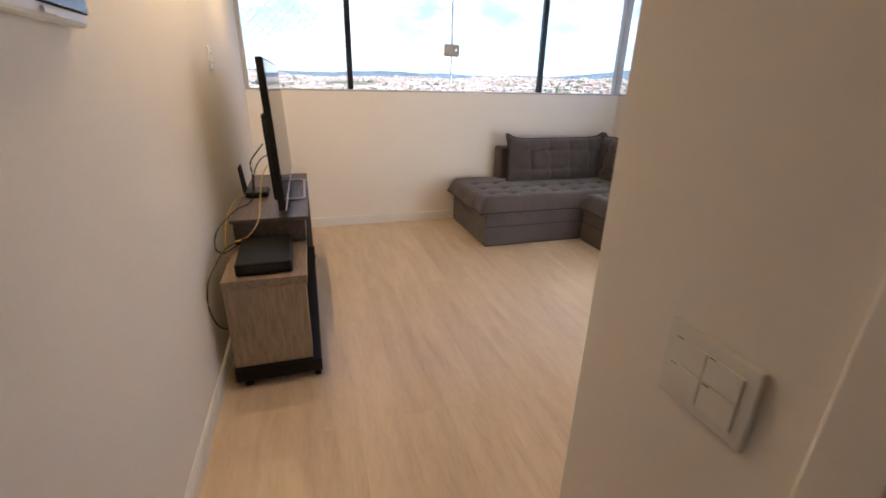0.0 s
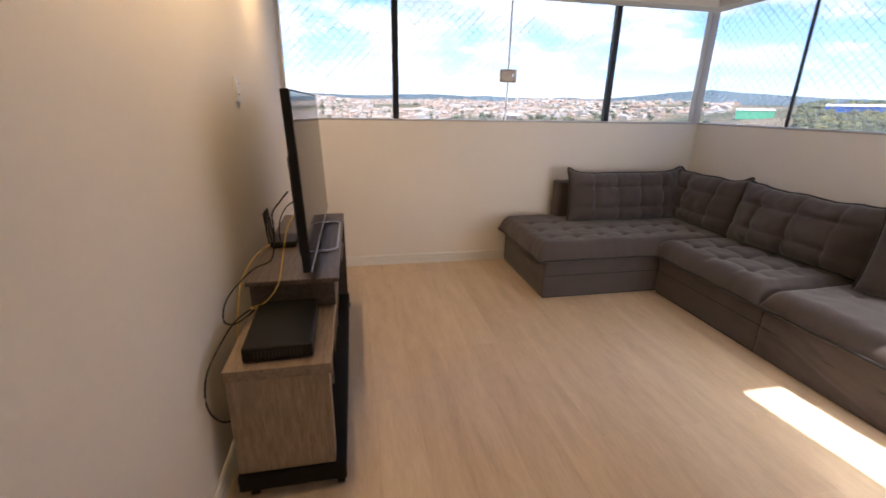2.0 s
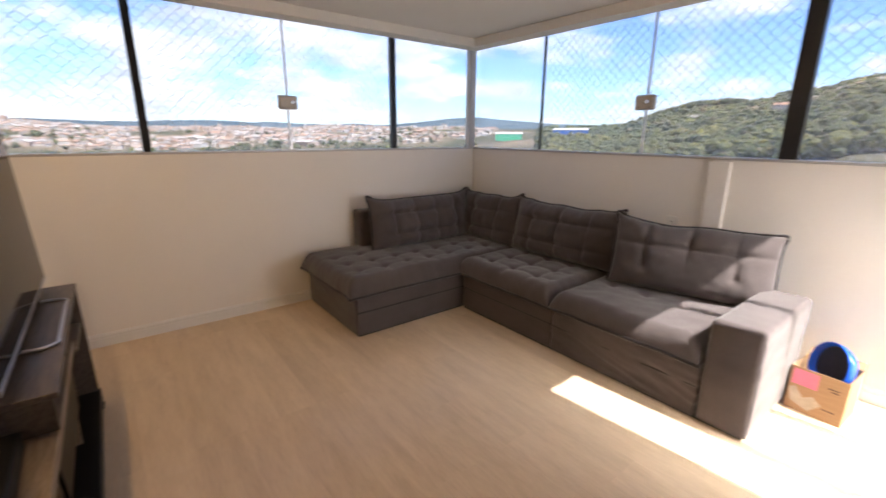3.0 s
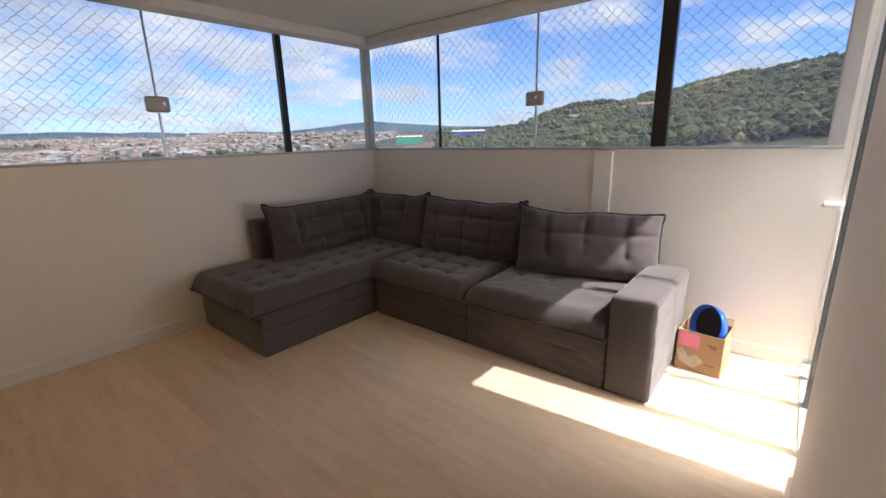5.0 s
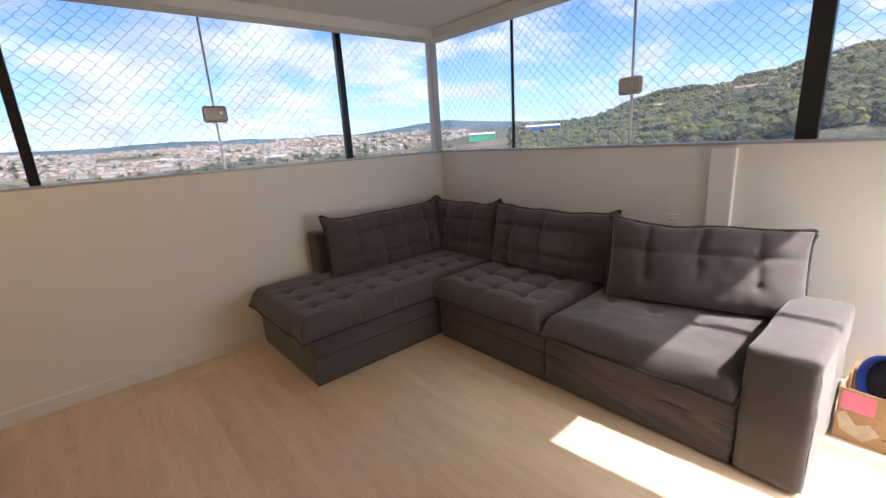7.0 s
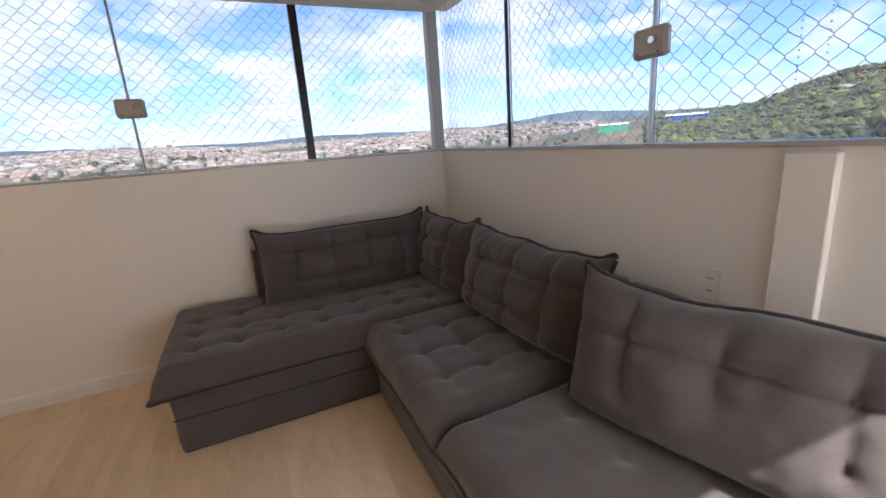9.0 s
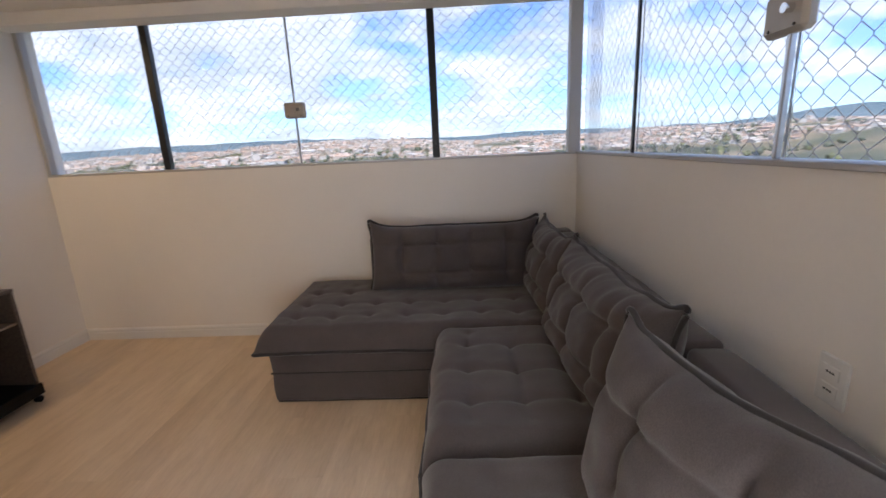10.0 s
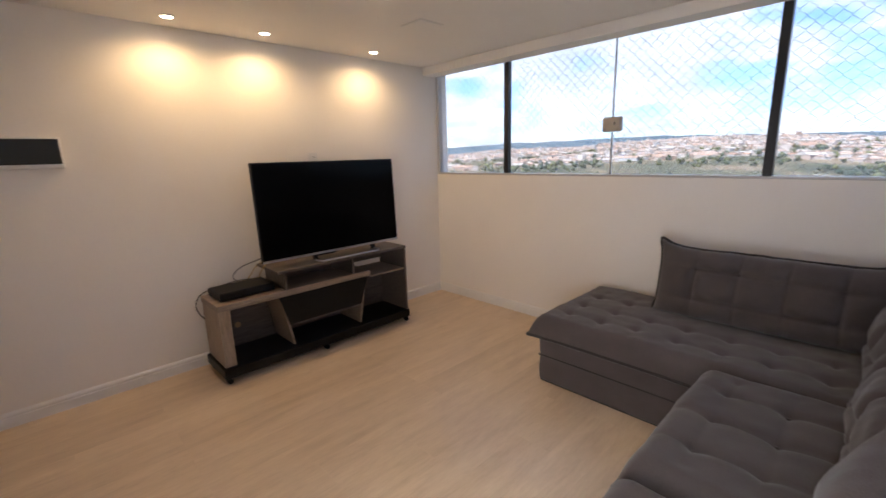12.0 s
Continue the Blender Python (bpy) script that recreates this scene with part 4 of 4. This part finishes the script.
radii = [0, 30, 60, 90, 120, 160, 200, 250, 310, 370, 430, 490, 550, 610, 670, 740, 820, 920, 1040, 1180, 1340, 1520, 1720, 1940, 2180, 2440, 2740, 3100, 3600, 4400]
NA = 240
gv = [(0.0, 0.0, -34.0)] + [(r * math.sin(2 * math.pi * k / NA), r * math.cos(2 * math.pi * k / NA), ground_z(r * math.sin(2 * math.pi * k / NA), r * math.cos(2 * math.pi * k / NA))) for r in radii[1:] for k in range(NA)]
gf = [(0, 1 + (k + 1) % NA, 1 + k) for k in range(NA)]
for i in range(len(radii) - 2):
    for k in range(NA):
        a, b2 = 1 + i * NA + k, 1 + i * NA + (k + 1) % NA
        gf.append((a, b2, b2 + NA, a + NA))
gm = bpy.data.meshes.new("ground")
gm.from_pydata(gv, [], gf)
gm.materials.append(ground_material())
gm.polygons.foreach_set("use_smooth", [True] * len(gm.polygons))
tagged(new("ground", gm), "rolling ground with fields and scrub below the building", "ground", kind="structure")


def far_hills():
    # distance haze is mixed into the woods' colour as a blue tone
    m = Mat("haze_tinted_far_woods", (0.115, 0.17, 0.235), 0.95, spec=0.0)
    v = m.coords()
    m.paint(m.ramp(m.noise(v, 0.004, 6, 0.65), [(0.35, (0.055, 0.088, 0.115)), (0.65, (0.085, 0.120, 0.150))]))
    vs, fs, n = [], [], 300
    for k in range(n + 1):
        a = radians(-75 + 150 * k / n)
        r = 4300
        el = 1.25 + 0.32 * noise.noise((k * 0.05, 0.3, 2.0)) + 0.22 * noise.noise((k * 0.16, 1.3, 2.0)) + 0.05 * noise.noise((k * 0.6, 5.3, 2.0))
        el += 0.25 * math.exp(-((math.degrees(a) + 24) / 9) ** 2) + 0.9 * math.exp(-((math.degrees(a) - 43) / 7) ** 2) - 0.35 * math.exp(-((math.degrees(a) + 46) / 8) ** 2)
        for rr, zz in ((r - 900, -20.0), (r - 250, 1.4 + 0.6 * r * math.tan(radians(el))), (r, 1.4 + r * math.tan(radians(el))), (r + 300, -20.0)):
            vs.append((rr * math.sin(a), rr * math.cos(a), zz))
    for k in range(n):
        for q in range(3):
            fs.append((4 * k + q, 4 * k + 4 + q, 4 * k + 5 + q, 4 * k + 1 + q))
    me = bpy.data.meshes.new("far_hills")
    me.from_pydata(vs, [], fs)
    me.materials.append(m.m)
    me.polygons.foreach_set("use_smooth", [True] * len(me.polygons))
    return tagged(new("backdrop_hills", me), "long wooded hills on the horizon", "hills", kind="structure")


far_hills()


def house_material(name, stops):
    m = Mat(name, (0.5, 0.5, 0.5), 0.85, spec=0.2)
    g = m.node("ShaderNodeNewGeometry")
    m.paint(m.ramp(g.outputs["Random Per Island"], stops))
    return m.m


def town(count, a0, a1, r0, r1, seed, label, keep):
    """Small gabled houses scattered over the slopes: walls and roofs as two meshes of one thing."""
    rnd = random.Random(seed)
    wv, wf, rv, rf = [], [], [], []
    for _ in range(count):
        a, r = radians(rnd.uniform(a0, a1)), math.sqrt(rnd.uniform(r0 ** 2, r1 ** 2))
        x, y = r * math.sin(a), r * math.cos(a)
        if noise.noise((x / 260, y / 260, 8.0)) < keep:
            continue
        z, th = ground_z(x, y) - 1.0, rnd.uniform(0, math.pi)
        w, d, h = rnd.uniform(3.4, 7.0), rnd.uniform(3.4, 6), rnd.choice((3.4, 4.2, 6.2, 6.8))
        if rnd.random() < 0.010:
            w, d, h = w * 1.2, d * 1.3, rnd.uniform(10, 17)
        if rnd.random() < 0.04:
            w, d, h = w * 3, d * 1.8, 6.0
        c, s = math.cos(th), math.sin(th)

        def put(u, v, q):
            return (x + c * u - s * v, y + s * u + c * v, z + q)

        k = len(wv)
        wv += [put(u, v, q) for q in (0, h) for u, v in ((-w, -d), (w, -d), (w, d), (-w, d))]
        wf += [(k + n, k + (n + 1) % 4, k + 4 + (n + 1) % 4, k + 4 + n) for n in range(4)] + [(k + 4, k + 5, k + 6, k + 7)]
        if h < 10:
            k, e, p = len(rv), 0.5, h + 0.34 * d
            rv += [put(-w - e, -d - e, h), put(w + e, -d - e, h), put(w + e, d + e, h), put(-w - e, d + e, h), put(-w - e, 0, p), put(w + e, 0, p)]
            rf += [(k, k + 1, k + 5, k + 4), (k + 3, k + 4, k + 5, k + 2), (k, k + 4, k + 3), (k + 1, k + 2, k + 5)]
    t = thing("town_houses", (0, 0, 0), label, "houses", kind="stuff")
    for nm, v, f, m in (("walls", wv, wf, M_HOUSE), ("roofs", rv, rf, M_ROOF)):
        me = bpy.data.meshes.new(nm)
        me.from_pydata(v, [], f)
        me.materials.append(m)
        o = new(nm, me)
        o.parent = t
        o["kind"] = "stuff"


M_HOUSE = house_material("render_and_brick_walls", [(0.0, (0.419, 0.396, 0.373)), (0.35, (0.373, 0.322, 0.283)), (0.55, (0.294, 0.203, 0.158)), (0.8, (0.430, 0.424, 0.419)), (1.0, (0.329, 0.340, 0.356))])
M_ROOF = house_material("clay_and_cement_roofs", [(0.0, (0.301, 0.182, 0.132)), (0.45, (0.319, 0.233, 0.187)), (0.6, (0.283, 0.260, 0.244)), (1.0, (0.396, 0.378, 0.367))])
town(21000, -78, 44, 760, 2550, 3, "dense hillside town of small pale houses with clay roofs", -0.26)
town(260, 58, 98, 330, 620, 4, "scattered houses among trees on the slope", 0.12)


def woods(name, count, a0, a1, r0, r1, size, seed, label, keep, stops, clumps=3):
    """Tree crowns as many small uneven clumps over the ground."""
    rnd = random.Random(seed)
    ico = bmesh.new()
    bmesh.ops.create_icosphere(ico, subdivisions=1, radius=1.0)
    base = [v.co.copy() for v in ico.verts]
    tri = [tuple(v.index for v in f.verts) for f in ico.faces]
    ico.free()
    vs, fs = [], []
    for _ in range(count):
        a, r = radians(rnd.uniform(a0, a1)), math.sqrt(rnd.uniform(r0 ** 2, r1 ** 2))
        x, y = r * math.sin(a), r * math.cos(a)
        if noise.noise((x / 150, y / 150, 21.0)) < keep:
            continue
        z, tall = ground_z(x, y), rnd.uniform(0.75, 1.35)
        for _ in range(clumps):
            s = size * tall * rnd.uniform(0.45, 1.0) * (3 / clumps) ** 0.4
            ox, oy, oz = rnd.uniform(-1, 1) * size * 0.8, rnd.uniform(-1, 1) * size * 0.8, rnd.uniform(0.2, 1.25) * size * tall
            k = len(vs)
            vs += [(x + ox + s * c.x * rnd.uniform(0.6, 1.3), y + oy + s * c.y * rnd.uniform(0.6, 1.3), z + oz + s * c.z * rnd.uniform(0.5, 1.2)) for c in base]
            fs += [tuple(k + i for i in f) for f in tri]
    me = bpy.data.meshes.new(name)
    me.from_pydata(vs, [], fs)
    m = Mat(name + "_leaves", (0.06, 0.07, 0.04), 0.95, spec=0.1)
    g = m.node("ShaderNodeNewGeometry")
    own = m.ramp(g.outputs["Random Per Island"], stops)
    m.paint(m.mix(own, m.ramp(m.noise(m.coords(), 0.011, 4, 0.6), [(0.36, (0.62, 0.72, 0.78)), (0.5, (0.95, 0.95, 0.9)), (0.64, (1.2, 1.12, 0.82))]), 1.0))
    me.materials.append(m.m)
    return tagged(new(name, me), label, "trees", kind="stuff")


PALE_GREENS = [(0.0, (0.046, 0.056, 0.036)), (0.35, (0.064, 0.074, 0.042)), (0.6, (0.084, 0.090, 0.048)), (0.85, (0.110, 0.112, 0.050)), (0.94, (0.150, 0.145, 0.052)), (1.0, (0.115, 0.092, 0.065))]
GREENS = [(0.0, (0.040, 0.054, 0.038)), (0.3, (0.056, 0.070, 0.045)), (0.6, (0.076, 0.085, 0.050)), (0.8, (0.105, 0.110, 0.058)), (0.93, (0.130, 0.140, 0.058)), (1.0, (0.140, 0.105, 0.075))]
woods("hill_woods", 9500, 50, 100, 330, 860, 3.8, 11, "mixed woods covering the hill beside the town", -0.35, GREENS)
woods("slope_trees", 2300, 51, 104, 300, 520, 5.4, 15, "larger pale green trees on the lower slope", -0.6, PALE_GREENS, 8)
woods("valley_trees", 2600, -75, 42, 320, 1500, 4.0, 12, "dark tree belts between the houses", -0.02, GREENS)


def shed(name, az, r, w, d, h, roof, label):
    """A long industrial shed with ribbed walls and a low gabled roof."""
    x, y = r * math.sin(radians(az)), r * math.cos(radians(az))
    s = thing(name, (x, y, ground_z(x, y) - 1.0), label, "warehouse", turn=-az)
    part("wall", box((-w, -d, 0), (w, d, h)), roof, s)
    part("roof", prism([(-d - 0.6, h), (d + 0.6, h), (d + 0.6, h + 0.3), (0, h + 2.2), (-d - 0.6, h + 0.3)], "x", -w - 0.5, w + 0.5), M_SHEDROOF, s)
    for k in range(7):
        part("pilaster", box((-w + 2 * w * k / 6 - 0.25, -d - 0.3, 0), (-w + 2 * w * k / 6 + 0.25, -d - 0.02, h)), roof, s)
    return s


M_GREEN = Mat("green_sheet_cladding", (0.05, 0.42, 0.25), 0.5).mottled(0.2, 0.1, 3, 0).m
M_BLUESHED = Mat("blue_sheet_cladding", (0.04, 0.14, 0.50), 0.5).mottled(0.2, 0.1, 3, 0).m
M_SHEDROOF = Mat("white_sheet_roof", (0.70, 0.70, 0.70), 0.5).mottled(0.2, 0.1, 3, 0).m
shed("green_warehouse", 46.2, 600, 17, 11, 9.0, M_GREEN, "green clad warehouse with a pale roof")
shed("blue_warehouse", 53.8, 560, 20, 11, 10.5, M_BLUESHED, "blue clad warehouse with a pale roof")

# ---- floor planks ----
PW, PL = 0.197, 1.290
plank_mesh = {}
rnd = random.Random(5)
for c in range(20):
    x0, x1 = c * PW, min((c + 1) * PW, X1)
    if x1 - x0 < 0.02:
        continue
    y = -2.1 + rnd.choice((-0.86, -0.43, 0.0)) * 1.0
    while y < Y1:
        ya, yb = max(y, -2.1), min(y + PL, Y1)
        y += PL
        if x0 >= JAMB_X + 0.14:
            ya = max(ya, 0.80)
        if yb - ya < 0.03:
            continue
        key = (round(x1 - x0, 3), round(yb - ya, 3))
        if key not in plank_mesh:
            w, l = key[0] / 2 - 0.00012, key[1] / 2 - 0.00012
            plank_mesh[key] = mesh_of("plank", box((-w, -l, -0.008), (w, l, 0.0), 0.0002, 1), M_FLOOR)
        ob = new("plank", plank_mesh[key])
        ob.parent = floor
        ob.location = ((x0 + x1) / 2, (ya + yb) / 2, 0)
